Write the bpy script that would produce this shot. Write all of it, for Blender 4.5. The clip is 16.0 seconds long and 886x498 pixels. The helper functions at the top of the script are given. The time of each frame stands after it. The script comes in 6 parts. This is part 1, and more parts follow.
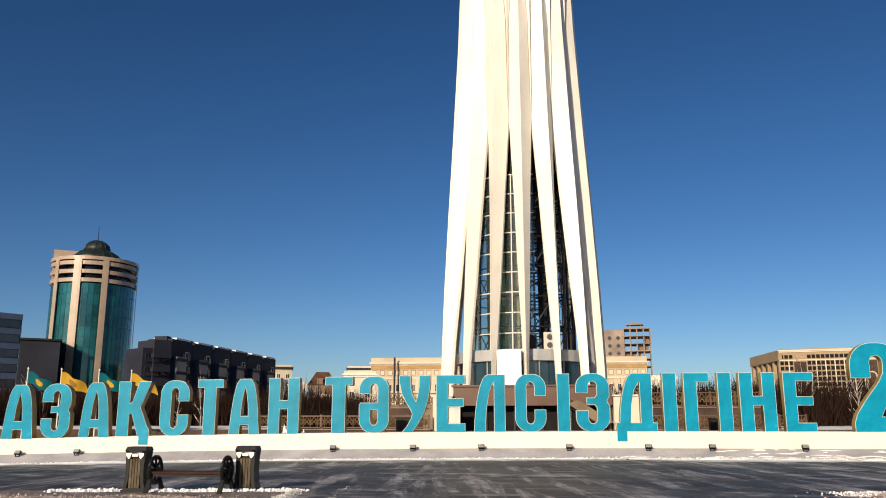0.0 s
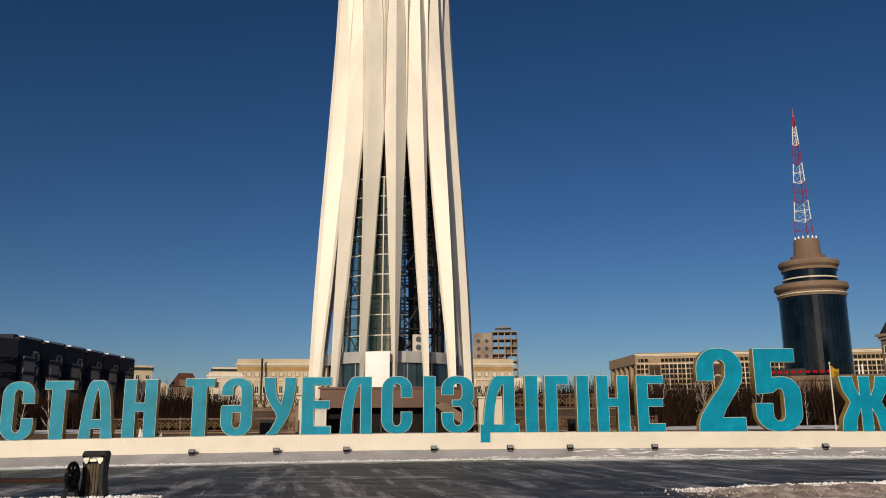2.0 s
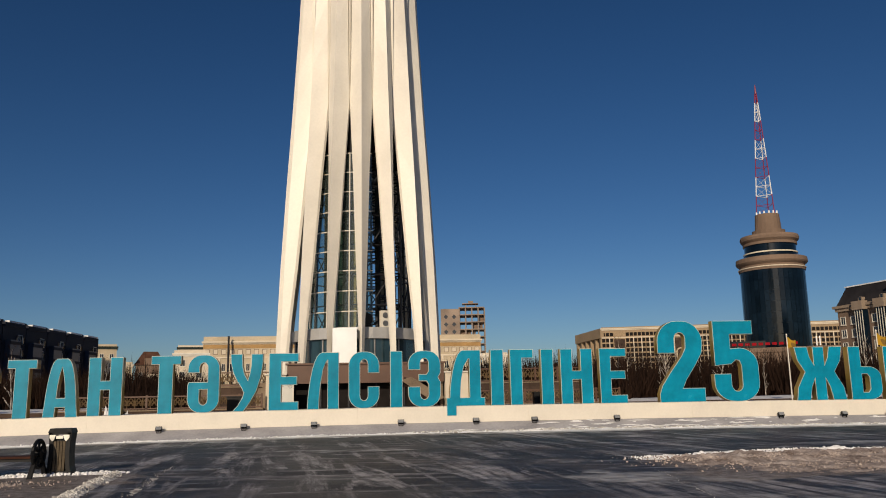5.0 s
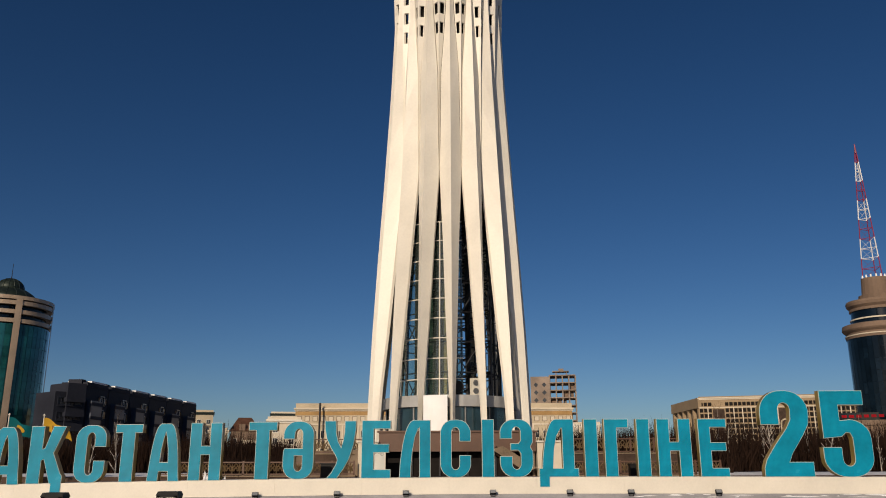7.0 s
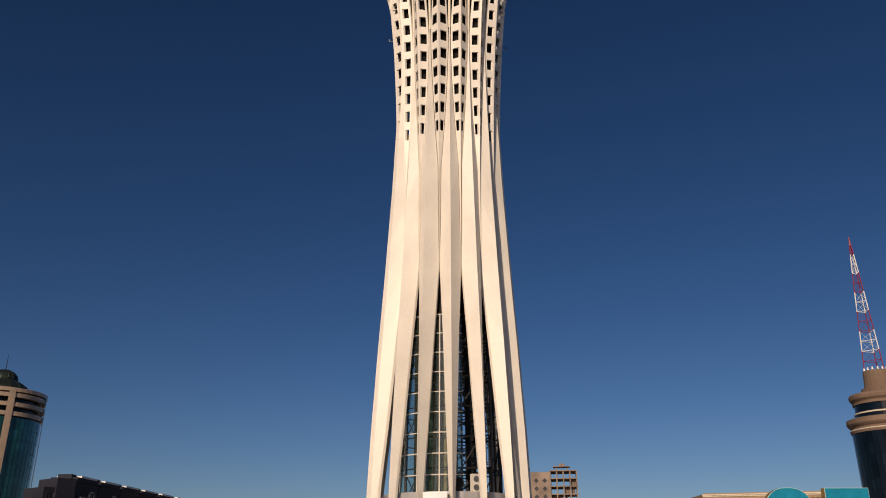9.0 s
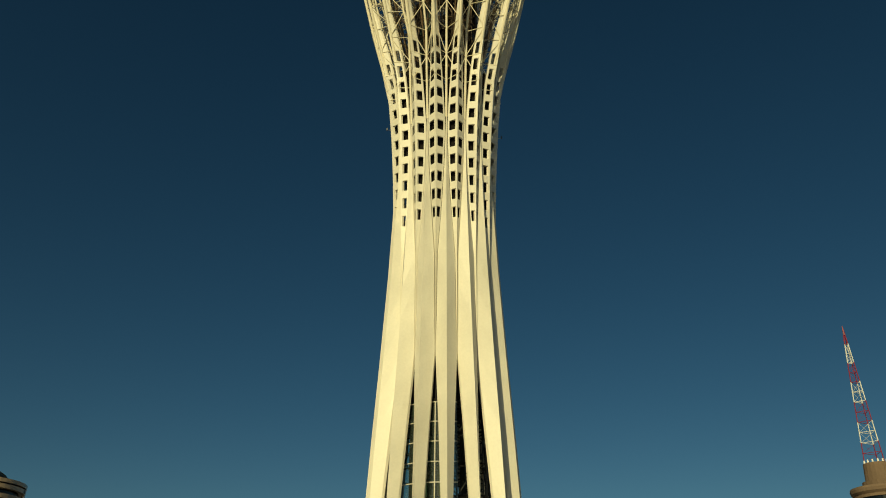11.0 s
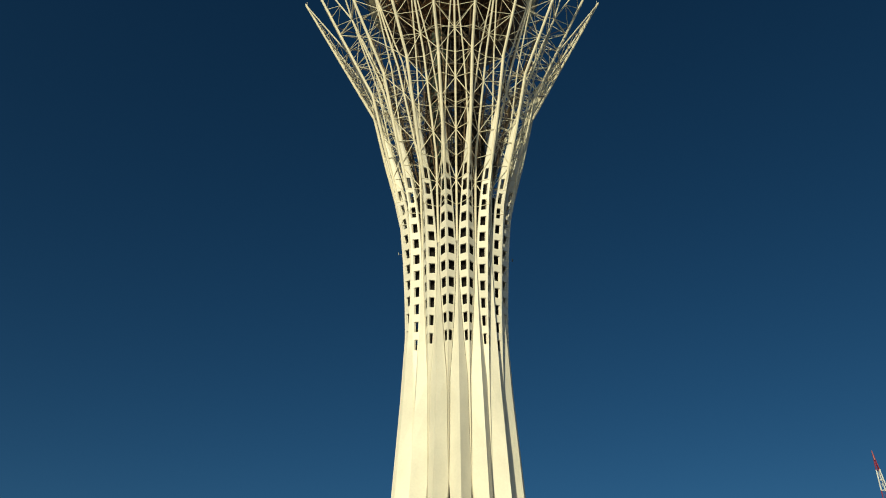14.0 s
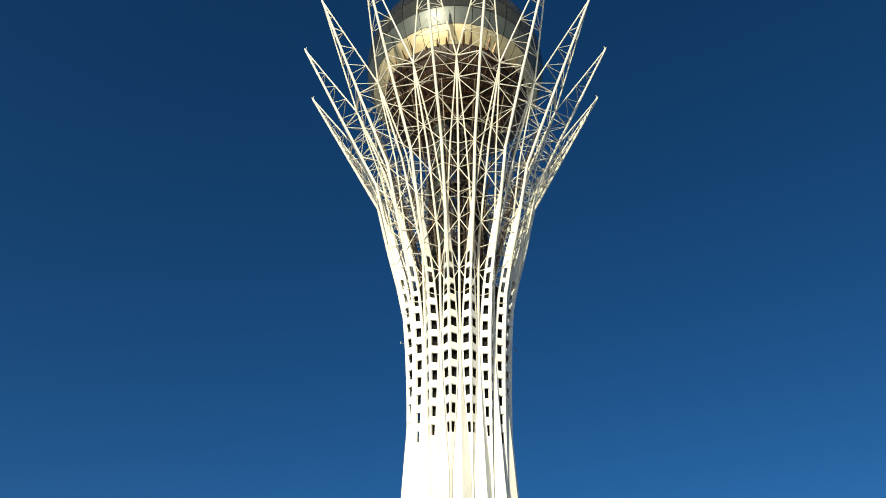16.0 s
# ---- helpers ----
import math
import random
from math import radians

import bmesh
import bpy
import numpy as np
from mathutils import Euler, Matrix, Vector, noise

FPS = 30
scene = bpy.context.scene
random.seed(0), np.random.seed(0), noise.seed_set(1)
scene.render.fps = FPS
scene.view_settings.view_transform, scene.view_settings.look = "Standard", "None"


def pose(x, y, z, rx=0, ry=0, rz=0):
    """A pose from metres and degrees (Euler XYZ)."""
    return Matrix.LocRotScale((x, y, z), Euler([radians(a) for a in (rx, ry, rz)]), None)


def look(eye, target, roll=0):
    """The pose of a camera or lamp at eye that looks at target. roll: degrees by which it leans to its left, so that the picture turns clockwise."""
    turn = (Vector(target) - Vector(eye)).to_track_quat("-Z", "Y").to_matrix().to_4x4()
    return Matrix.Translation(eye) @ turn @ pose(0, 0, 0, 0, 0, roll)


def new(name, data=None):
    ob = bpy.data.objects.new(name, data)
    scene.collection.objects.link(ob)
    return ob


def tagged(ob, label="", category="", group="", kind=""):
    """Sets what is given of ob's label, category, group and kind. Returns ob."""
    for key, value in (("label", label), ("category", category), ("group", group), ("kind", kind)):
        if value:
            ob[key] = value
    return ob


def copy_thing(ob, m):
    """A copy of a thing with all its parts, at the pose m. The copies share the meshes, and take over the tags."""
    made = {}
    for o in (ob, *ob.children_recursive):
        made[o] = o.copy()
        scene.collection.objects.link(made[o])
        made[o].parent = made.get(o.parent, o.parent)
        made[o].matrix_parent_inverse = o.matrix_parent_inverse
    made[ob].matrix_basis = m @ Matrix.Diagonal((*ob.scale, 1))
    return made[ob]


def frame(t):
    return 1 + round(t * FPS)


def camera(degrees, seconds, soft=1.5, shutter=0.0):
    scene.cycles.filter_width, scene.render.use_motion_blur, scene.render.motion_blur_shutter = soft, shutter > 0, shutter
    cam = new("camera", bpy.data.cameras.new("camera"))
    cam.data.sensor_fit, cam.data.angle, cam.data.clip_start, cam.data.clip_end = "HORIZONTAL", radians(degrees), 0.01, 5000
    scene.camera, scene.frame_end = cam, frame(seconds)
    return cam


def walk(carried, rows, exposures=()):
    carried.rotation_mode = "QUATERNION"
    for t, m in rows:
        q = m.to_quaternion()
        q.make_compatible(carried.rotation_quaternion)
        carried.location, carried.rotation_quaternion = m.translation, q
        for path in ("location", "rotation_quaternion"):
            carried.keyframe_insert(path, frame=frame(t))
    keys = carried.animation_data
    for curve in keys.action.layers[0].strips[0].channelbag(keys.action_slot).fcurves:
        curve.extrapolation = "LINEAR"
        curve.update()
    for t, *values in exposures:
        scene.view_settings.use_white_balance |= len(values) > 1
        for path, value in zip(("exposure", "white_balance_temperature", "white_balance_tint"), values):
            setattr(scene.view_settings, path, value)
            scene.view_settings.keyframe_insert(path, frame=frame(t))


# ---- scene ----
cam = camera(57.64, 16.0, soft=1.0)
# seconds, tilt, roll, heading, and the small shifts of the hand
ROWS = [
    (0.00, 12.01, 0.03, 5.71, 0.05, 0.41, 0.04),
    (0.50, 12.04, 0.05, 3.47, 0.09, 0.37, 0.04),
    (1.00, 12.07, 0.09, 1.22, 0.13, 0.35, 0.04),
    (1.50, 12.08, 0.18, -1.11, 0.15, 0.36, 0.05),
    (2.00, 12.11, 0.32, -3.40, 0.18, 0.39, 0.05),
    (2.50, 12.07, 0.53, -5.64, 0.23, 0.43, 0.05),
    (3.00, 11.91, 0.70, -7.95, 0.27, 0.44, 0.04),
    (3.20, 11.81, 0.80, -8.82, 0.27, 0.43, 0.04),
    (3.85, 11.08, 0.93, -9.75, 0.26, 0.34, 0.02),
    (4.35, 10.58, 0.98, -8.75, 0.25, 0.27, 0.01),
    (5.30, 10.42, 0.93, -3.85, 0.22, 0.10, -0.01),
    (5.50, 10.49, 0.78, -2.62, 0.22, 0.09, -0.01),
    (6.00, 11.54, 0.39, -0.44, 0.20, 0.05, 0.00),
    (6.50, 13.37, 0.24, 0.57, 0.16, -0.02, -0.00),
    (7.00, 15.19, 0.13, 0.58, 0.11, -0.15, -0.03),
    (7.50, 16.90, 0.13, 0.47, 0.06, -0.30, -0.05),
    (8.00, 18.55, 0.11, 0.47, 0.03, -0.45, -0.05),
    (8.50, 20.09, 0.06, 0.49, 0.01, -0.54, -0.04),
    (9.00, 21.65, 0.06, 0.42, -0.02, -0.57, -0.04),
    (10.20, 25.43, 0.00, 0.06, -0.21, -0.45, -0.02),
    (11.50, 29.28, -0.07, -0.32, -0.30, -0.39, -0.04),
    (12.00, 30.78, 0.09, -0.20, -0.33, -0.36, -0.04),
    (12.50, 32.20, 0.23, 0.08, -0.34, -0.30, -0.05),
    (13.00, 33.64, 0.17, 0.36, -0.31, -0.23, -0.04),
    (13.50, 35.18, 0.16, 0.70, -0.23, -0.14, -0.04),
    (14.00, 36.72, 0.05, 0.97, -0.17, -0.05, -0.04),
    (14.50, 38.29, -0.02, 1.03, -0.16, 0.03, -0.02),
    (15.00, 39.89, -0.09, 1.10, -0.17, 0.12, 0.02),
    (15.50, 41.50, -0.15, 1.03, -0.18, 0.21, 0.06),
    (16.00, 43.11, -0.18, 1.02, -0.19, 0.27, 0.08),
]
# the camera's own exposure and white balance
EXPOSURES = [(0.0, 0.34, 6500, 13), (0.5, -0.08, 6500, 13), (1.0, -0.31, 6500, 13), (2.0, -0.34, 6500, 13), (3.0, -0.38, 6500, 13), (5.5, -0.36, 6500, 13), (7.0, -0.40, 6500, 14),
             (8.0, -0.40, 6550, 17), (9.0, -0.42, 6900, 22), (11.5, -0.58, 9500, -24), (12.5, -0.6, 9500, -25), (13.0, -0.28, 8300, -17), (13.5, -0.18, 7500, -14), (14.5, -0.25, 6500, -8),
             (15.5, 0.6, 6200, -2), (16.0, 0.68, 5900, -3)]

walk(cam, [(t, pose(x, y, 1.6 + z, 90 + tilt, roll, head)) for t, tilt, roll, head, x, y, z in ROWS], EXPOSURES)

# ---- daylight: low winter sun behind the camera, to its left ----
SUN_AZ, SUN_EL = 200.0, 21.0      # clockwise from +y
world = bpy.data.worlds.new("world")
scene.world = world
world.use_nodes = True
wn = world.node_tree.nodes
sky = wn.new("ShaderNodeTexSky")
sky.sky_type, sky.sun_disc = 'NISHITA', False
sky.sun_elevation, sky.sun_rotation = radians(SUN_EL), radians(SUN_AZ)
sky.altitude, sky.air_density, sky.dust_density, sky.ozone_density = 350, 0.75, 1.0, 2.0
clear = wn.new("ShaderNodeGamma")       # very dry, clear winter air: a deeper sky than the standard one
clear.inputs[1].default_value = 1.23
deep = wn.new("ShaderNodeHueSaturation")
deep.inputs["Saturation"].default_value = 1.17
world.node_tree.links.new(sky.outputs[0], clear.inputs[0])
world.node_tree.links.new(clear.outputs[0], deep.inputs["Color"])
world.node_tree.links.new(deep.outputs[0], wn["Background"].inputs[0])
wn["Background"].inputs[1].default_value = 0.0435
sun = new("sun", bpy.data.lights.new("sun", 'SUN'))
sun.data.energy, sun.data.angle, sun.data.color = 4.25, radians(0.5), (1.0, 0.85, 0.63)
_sd = Vector((math.sin(radians(SUN_AZ)) * math.cos(radians(SUN_EL)), math.cos(radians(SUN_AZ)) * math.cos(radians(SUN_EL)), math.sin(radians(SUN_EL))))
sun.matrix_world = look(_sd * 100, (0, 0, 0))


# ---- materials ----
def material(name, color, rough=0.6, metal=0.0, vary=0.12, scale=1.0, fine=30.0, bump=0.0, tint=None, each=0.0, spec=0.5):
    """Principled surface with stains at one scale, grain at another, and fine relief."""
    m = bpy.data.materials.new(name)
    m.use_nodes = True
    t, n = m.node_tree, m.node_tree.nodes
    p = n["Principled BSDF"]
    co = n.new("ShaderNodeTexCoord")
    big, small = n.new("ShaderNodeTexNoise"), n.new("ShaderNodeTexNoise")
    for tex, s, d in ((big, scale, 4), (small, fine, 3)):
        tex.inputs["Scale"].default_value, tex.inputs["Detail"].default_value = s, d
        t.links.new(co.outputs["Object"], tex.inputs["Vector"])
    add = n.new("ShaderNodeMath")
    add.operation = 'MULTIPLY_ADD'
    t.links.new(small.outputs[0], add.inputs[0])
    add.inputs[1].default_value = 0.4
    t.links.new(big.outputs[0], add.inputs[2])
    ramp = n.new("ShaderNodeValToRGB")
    c = Vector(color)
    tint = Vector(tint) if tint else c * (1 - 2.2 * vary)
    ramp.color_ramp.elements[0].position, ramp.color_ramp.elements[1].position = 0.45, 0.95
    ramp.color_ramp.elements[0].color = (*[max(0, v) for v in (tint if vary else c)], 1)
    ramp.color_ramp.elements[1].color = (*[min(1, v) for v in c * (1 + vary)], 1)
    t.links.new(add.outputs[0], ramp.inputs[0])
    out = ramp.outputs[0]
    if each:
        info, hsv = n.new("ShaderNodeObjectInfo"), n.new("ShaderNodeHueSaturation")
        mr = n.new("ShaderNodeMapRange")
        mr.inputs[3].default_value, mr.inputs[4].default_value = 1 - each, 1 + each
        t.links.new(info.outputs["Random"], mr.inputs[0])
        t.links.new(mr.outputs[0], hsv.inputs["Value"])
        t.links.new(out, hsv.inputs["Color"])
        out = hsv.outputs[0]
    t.links.new(out, p.inputs["Base Color"])
    rr = n.new("ShaderNodeMapRange")
    rr.inputs[3].default_value, rr.inputs[4].default_value = max(0.02, rough - 0.12), min(1, rough + 0.12)
    t.links.new(big.outputs[0], rr.inputs[0])
    t.links.new(rr.outputs[0], p.inputs["Roughness"])
    p.inputs["Metallic"].default_value = metal
    p.inputs["Specular IOR Level"].default_value = spec * (0.25 if rough > 0.55 else 1.0)
    if bump:
        b = n.new("ShaderNodeBump")
        b.inputs["Strength"].default_value, b.inputs["Distance"].default_value = 0.6, bump
        t.links.new(add.outputs[0], b.inputs["Height"])
        t.links.new(b.outputs[0], p.inputs["Normal"])
    return m


def see_through(name, color, clear=0.6, rough=0.03):
    """Thin clear glazing: tinted, partly transparent, glossy."""
    m = bpy.data.materials.new(name)
    m.use_nodes = True
    t, n = m.node_tree, m.node_tree.nodes
    n.remove(n["Principled BSDF"])
    tr, gl, mix, fr = n.new("ShaderNodeBsdfTransparent"), n.new("ShaderNodeBsdfGlossy"), n.new("ShaderNodeMixShader"), n.new("ShaderNodeFresnel")
    df, mix2 = n.new("ShaderNodeBsdfDiffuse"), n.new("ShaderNodeMixShader")
    tr.inputs[0].default_value = (*color, 1)
    df.inputs[0].default_value = (*[c * 0.35 for c in color], 1)
    gl.inputs[0].default_value, gl.inputs["Roughness"].default_value = (0.9, 0.95, 0.95, 1), rough
    fr.inputs[0].default_value = 1.6
    mix2.inputs[0].default_value = clear
    t.links.new(df.outputs[0], mix2.inputs[1]), t.links.new(tr.outputs[0], mix2.inputs[2])
    t.links.new(fr.outputs[0], mix.inputs[0]), t.links.new(mix2.outputs[0], mix.inputs[1]), t.links.new(gl.outputs[0], mix.inputs[2])
    t.links.new(mix.outputs[0], n["Material Output"].inputs[0])
    return m


WHITE = material("tower_paint", (0.78, 0.74, 0.66), 0.45, vary=0.05, scale=0.35, fine=6, bump=0.004)
TUBE = material("tube_paint", (0.76, 0.70, 0.57), 0.42, vary=0.06, scale=0.8, fine=9)
DARKSTEEL = material("dark_steel", (0.035, 0.035, 0.04), 0.45, metal=0.4, vary=0.2, scale=2)
# darker than the outer tubes: shade inside the crown put into the colour
INNERTUBE = material("shaded_inner_tube", (0.13, 0.085, 0.045), 0.5, vary=0.25, scale=0.8)
# dark brown for parts added to darken the inside of the crown
BROWNSTEEL = material("brown_steel", (0.05, 0.032, 0.02), 0.5, metal=0.3, vary=0.3, scale=1.5)
GREYSTEEL = material("grey_steel", (0.22, 0.22, 0.22), 0.4, metal=0.5, vary=0.15, scale=2)
GREENGLASS = see_through("green_glazing", (0.50, 0.66, 0.60), 0.88)
BASEGLASS = material("dark_blue_glass", (0.02, 0.045, 0.06), 0.08, vary=0.15, scale=1.0, spec=0.9)
LIFTCLAD = material("lift_cladding", (0.06, 0.105, 0.085), 0.3, vary=0.15, scale=0.8)
AMBER = material("ochre_wall", (0.34, 0.24, 0.10), 0.7, vary=0.15, scale=0.6)
# near-black fill for shade inside openings, also used for far window panes
DARKFILL = material("dark_fill", (0.016, 0.013, 0.012), 0.8, vary=0.2, scale=2)
BAND = material("grey_cladding", (0.42, 0.42, 0.42), 0.45, metal=0.2, vary=0.08, scale=1)
PORTAL = material("white_cladding", (0.86, 0.87, 0.88), 0.18, vary=0.03, scale=1)
BRASS = material("brass_rib", (0.15, 0.068, 0.022), 0.4, metal=0.5, vary=0.3, scale=0.9)
GOLD = material("gold_mirror", (0.60, 0.49, 0.28), 0.5, metal=0.55, vary=0.12, scale=0.8)
GILTIRON = material("gilded_iron", (0.20, 0.135, 0.07), 0.45, metal=0.3, vary=0.25, scale=4)
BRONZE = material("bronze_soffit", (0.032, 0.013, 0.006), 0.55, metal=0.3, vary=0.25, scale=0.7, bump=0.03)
SPHEREGLASS = material("smoky_gold_glass", (0.05, 0.048, 0.036), 0.12, metal=0.3, vary=0.12, scale=0.6, each=0.2)
SILVER = material("silver_panel", (0.10, 0.105, 0.09), 0.42, metal=0.35, vary=0.06, scale=0.7)
TEAL = material("teal_acrylic", (0.0, 0.235, 0.375), 0.22, spec=0.28, vary=0.12, scale=1.1, fine=4, each=0.05)
RIM = material("pale_rim", (0.46, 0.58, 0.53), 0.5, vary=0.08)
GILT = material("ochre_letter_side", (0.32, 0.22, 0.05), 0.45, vary=0.12, scale=1.5)
STAGE = material("white_stage_board", (0.72, 0.67, 0.58), 0.55, vary=0.05, scale=0.6, fine=12)
SKIRT = material("grey_stage_skirt", (0.40, 0.39, 0.41), 0.7, vary=0.15, scale=0.7, fine=9, tint=(0.27, 0.265, 0.285))
BLACKIRON = material("black_cast_iron", (0.008, 0.008, 0.009), 0.5, spec=0.25, vary=0.2, scale=6, bump=0.002)
BINWOOD = material("dark_slats", (0.11, 0.088, 0.062), 0.7, spec=0.2, vary=0.25, scale=5, fine=40, bump=0.003, each=0.2)
BENCHWOOD = material("brown_bench_wood", (0.05, 0.02, 0.013), 0.6, spec=0.25, vary=0.25, scale=3, fine=50, bump=0.002, each=0.15)
CHROME = material("plain_plate", (0.65, 0.65, 0.62), 0.3, metal=0.7, vary=0.05)
SNOW = material("snow", (0.86, 0.87, 0.90), 0.75, vary=0.05, scale=2.5, fine=25, bump=0.03, tint=(0.62, 0.61, 0.60))
SANDSNOW = material("sandy_snow", (0.48, 0.41, 0.37), 0.85, spec=0.15, vary=0.25, scale=2.2, fine=14, bump=0.05, tint=(0.14, 0.105, 0.092))
DIRTYSNOW = material("dirty_snow", (0.66, 0.64, 0.61), 0.8, vary=0.2, scale=3.0, fine=18, bump=0.04, tint=(0.26, 0.24, 0.22))
STONE = material("brown_stone", (0.24, 0.18, 0.125), 0.8, vary=0.2, scale=0.8, fine=10, bump=0.01)
BROWNFASCIA = material("brown_fascia", (0.115, 0.055, 0.032), 0.5, vary=0.15, scale=0.8)
BEIGE = material("beige_render", (0.56, 0.47, 0.34), 0.8, vary=0.1, scale=0.12, fine=2)
BEIGE2 = material("pale_beige_cornice", (0.66, 0.58, 0.46), 0.8, vary=0.08, scale=0.15, fine=2)
OCHRE = material("ochre_frieze", (0.42, 0.26, 0.11), 0.8, vary=0.12, scale=0.3, fine=2)
GOVSTONE = material("brown_beige_stone", (0.35, 0.26, 0.165), 0.8, vary=0.1, scale=0.12, fine=2)
TAN = material("tan_render", (0.22, 0.155, 0.115), 0.8, vary=0.12, scale=0.12, fine=2)
MANSTONE = material("grey_beige_trim", (0.30, 0.235, 0.18), 0.8, vary=0.12, scale=0.2, fine=2)
TANSTONE = material("tan_cladding", (0.38, 0.29, 0.215), 0.33, vary=0.1, scale=0.2, fine=3)
# grey render darkened in its base colour to stand for shadow
SHADEDRENDER = material("shaded_grey_render", (0.028, 0.031, 0.044), 0.7, vary=0.15, scale=0.15, fine=2)
PALECLAD = material("pale_blue_cladding", (0.07, 0.10, 0.165), 0.5, vary=0.1, scale=0.2, fine=2)
BROWNWALL = material("dark_brown_stone", (0.075, 0.05, 0.038), 0.8, vary=0.25, scale=0.8, fine=8, bump=0.01)
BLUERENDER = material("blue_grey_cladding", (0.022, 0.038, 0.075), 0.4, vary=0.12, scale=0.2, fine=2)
CONCRETE = material("raw_concrete", (0.30, 0.235, 0.19), 0.9, vary=0.18, scale=0.15, fine=2)
WINGLASS = material("window_glass", (0.025, 0.03, 0.04), 0.12, vary=0.2, scale=0.4, each=0.3, spec=0.8)
TEALGLASS = material("teal_curtain_wall", (0.012, 0.12, 0.125), 0.07, metal=0.35, vary=0.25, scale=0.12, fine=1.2, each=0.25, spec=0.9)
NAVYGLASS = material("navy_curtain_wall", (0.004, 0.010, 0.018), 0.08, metal=0.0, vary=0.25, scale=0.15, fine=1.2, each=0.3, spec=0.34)
GREENROOF = material("green_metal_roof", (0.022, 0.033, 0.026), 0.45, metal=0.3, vary=0.15, scale=0.4)
BLACKROOF = material("dark_roof_tile", (0.03, 0.028, 0.03), 0.6, vary=0.2, scale=0.4)
REDPAINT = material("red_paint", (0.26, 0.025, 0.06), 0.5, vary=0.1)
SIGNRED = material("dull_red_sign", (0.30, 0.005, 0.012), 0.8, vary=0.1)
MASTWHITE = material("white_paint", (0.78, 0.78, 0.78), 0.5, vary=0.05)
FRAMEWHITE = material("white_window_frame", (0.72, 0.68, 0.60), 0.6, vary=0.05)
FLAGTEAL = material("teal_flag_cloth", (0.0, 0.085, 0.10), 0.8, vary=0.1)
FLAGYELLOW = material("yellow_flag_cloth", (0.40, 0.23, 0.02), 0.8, vary=0.1)
FLAGMARK = material("flag_emblem", (0.20, 0.12, 0.03), 0.8, vary=0.1)
BIRCH = material("birch_bark", (0.55, 0.50, 0.44), 0.8, vary=0.3, scale=2, fine=14, tint=(0.10, 0.08, 0.07))
TWIG = material("bare_twigs", (0.022, 0.011, 0.007), 0.9, vary=0.25, scale=0.5, fine=4)


def ground_material():
    """Wet dark asphalt, thin ice in streaks, trodden snow in patches."""
    m = bpy.data.materials.new("icy_asphalt")
    m.use_nodes = True
    t, n = m.node_tree, m.node_tree.nodes
    p = n["Principled BSDF"]
    co = n.new("ShaderNodeTexCoord")

    def tex(scale, detail, stretch=(1, 1, 1), rot=0.0, rough=0.55, dist=0.0):
        mp, nz = n.new("ShaderNodeMapping"), n.new("ShaderNodeTexNoise")
        mp.vector_type = 'TEXTURE'
        mp.inputs["Scale"].default_value = tuple(1 / k for k in stretch)
        mp.inputs["Rotation"].default_value = (0, 0, rot)
        t.links.new(co.outputs["Object"], mp.inputs[0])
        t.links.new(mp.outputs[0], nz.inputs[0])
        nz.inputs["Scale"].default_value, nz.inputs["Detail"].default_value = scale, detail
        nz.inputs["Roughness"].default_value, nz.inputs["Distortion"].default_value = rough, dist
        return nz.outputs[0]

    def band(v, lo, hi):
        r = n.new("ShaderNodeMapRange")
        r.inputs[1].default_value, r.inputs[2].default_value = lo, hi
        t.links.new(v, r.inputs[0])
        return r.outputs[0]

    def calc(op, a, b):
        q = n.new("ShaderNodeMath")
        q.operation, q.use_clamp = op, True
        for i, v in enumerate((a, b)):
            if isinstance(v, float):
                q.inputs[i].default_value = v
            else:
                t.links.new(v, q.inputs[i])
        return q.outputs[0]

    def blend(fac, a, b):
        q = n.new("ShaderNodeMix")
        q.data_type = 'RGBA'
        t.links.new(fac, q.inputs[0])
        for i, v in ((6, a), (7, b)):
            if isinstance(v, tuple):
                q.inputs[i].default_value = (*v, 1)
            else:
                t.links.new(v, q.inputs[i])
        return q.outputs[2]

    sep = n.new("ShaderNodeSeparateXYZ")
    t.links.new(co.outputs["Object"], sep.inputs[0])
    grain = tex(9.0, 4)
    asphalt = blend(band(tex(0.45, 7, (1, 0.5, 1), 0.3, 0.7, 0.4), 0.45, 0.58), blend(grain, (0.012, 0.012, 0.016), (0.034, 0.034, 0.041)), blend(grain, (0.038, 0.033, 0.034), (0.086, 0.075, 0.074)))
    tracks = band(tex(0.9, 7, (1.6, 0.15, 1), 0.10, 0.72, 0.5), 0.50, 0.60)      # streaks left by tyres
    tracks2 = band(tex(0.7, 7, (0.16, 1.7, 1), -0.12, 0.76, 0.5), 0.54, 0.63)
    frost = calc('MAXIMUM', tracks, tracks2)
    thin = calc('MULTIPLY', frost, calc('MULTIPLY', band(tex(0.16, 6, (1, 1, 1), 0, 0.68, 0.3), 0.38, 0.54), band(tex(2.6, 8, (1, 0.6, 1), 0.2, 0.75), 0.30, 0.58)))
    surface = blend(calc('MULTIPLY', thin, 0.9), asphalt, (0.46, 0.44, 0.45))
    edge = calc('ADD', tex(0.35, 8, (1, 1, 1), 0, 0.68, 0.4), -0.5)
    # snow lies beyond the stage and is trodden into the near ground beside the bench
    far = band(calc('ADD', calc('MULTIPLY', sep.outputs[1], 0.01), calc('MULTIPLY', edge, 0.06)), 0.352, 0.358)
    patch = band(tex(0.16, 7, (1, 1.4, 1), 0.2, 0.62, 0.3), 0.57, 0.64)
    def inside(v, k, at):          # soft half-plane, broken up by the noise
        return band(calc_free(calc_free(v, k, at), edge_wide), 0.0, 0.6)

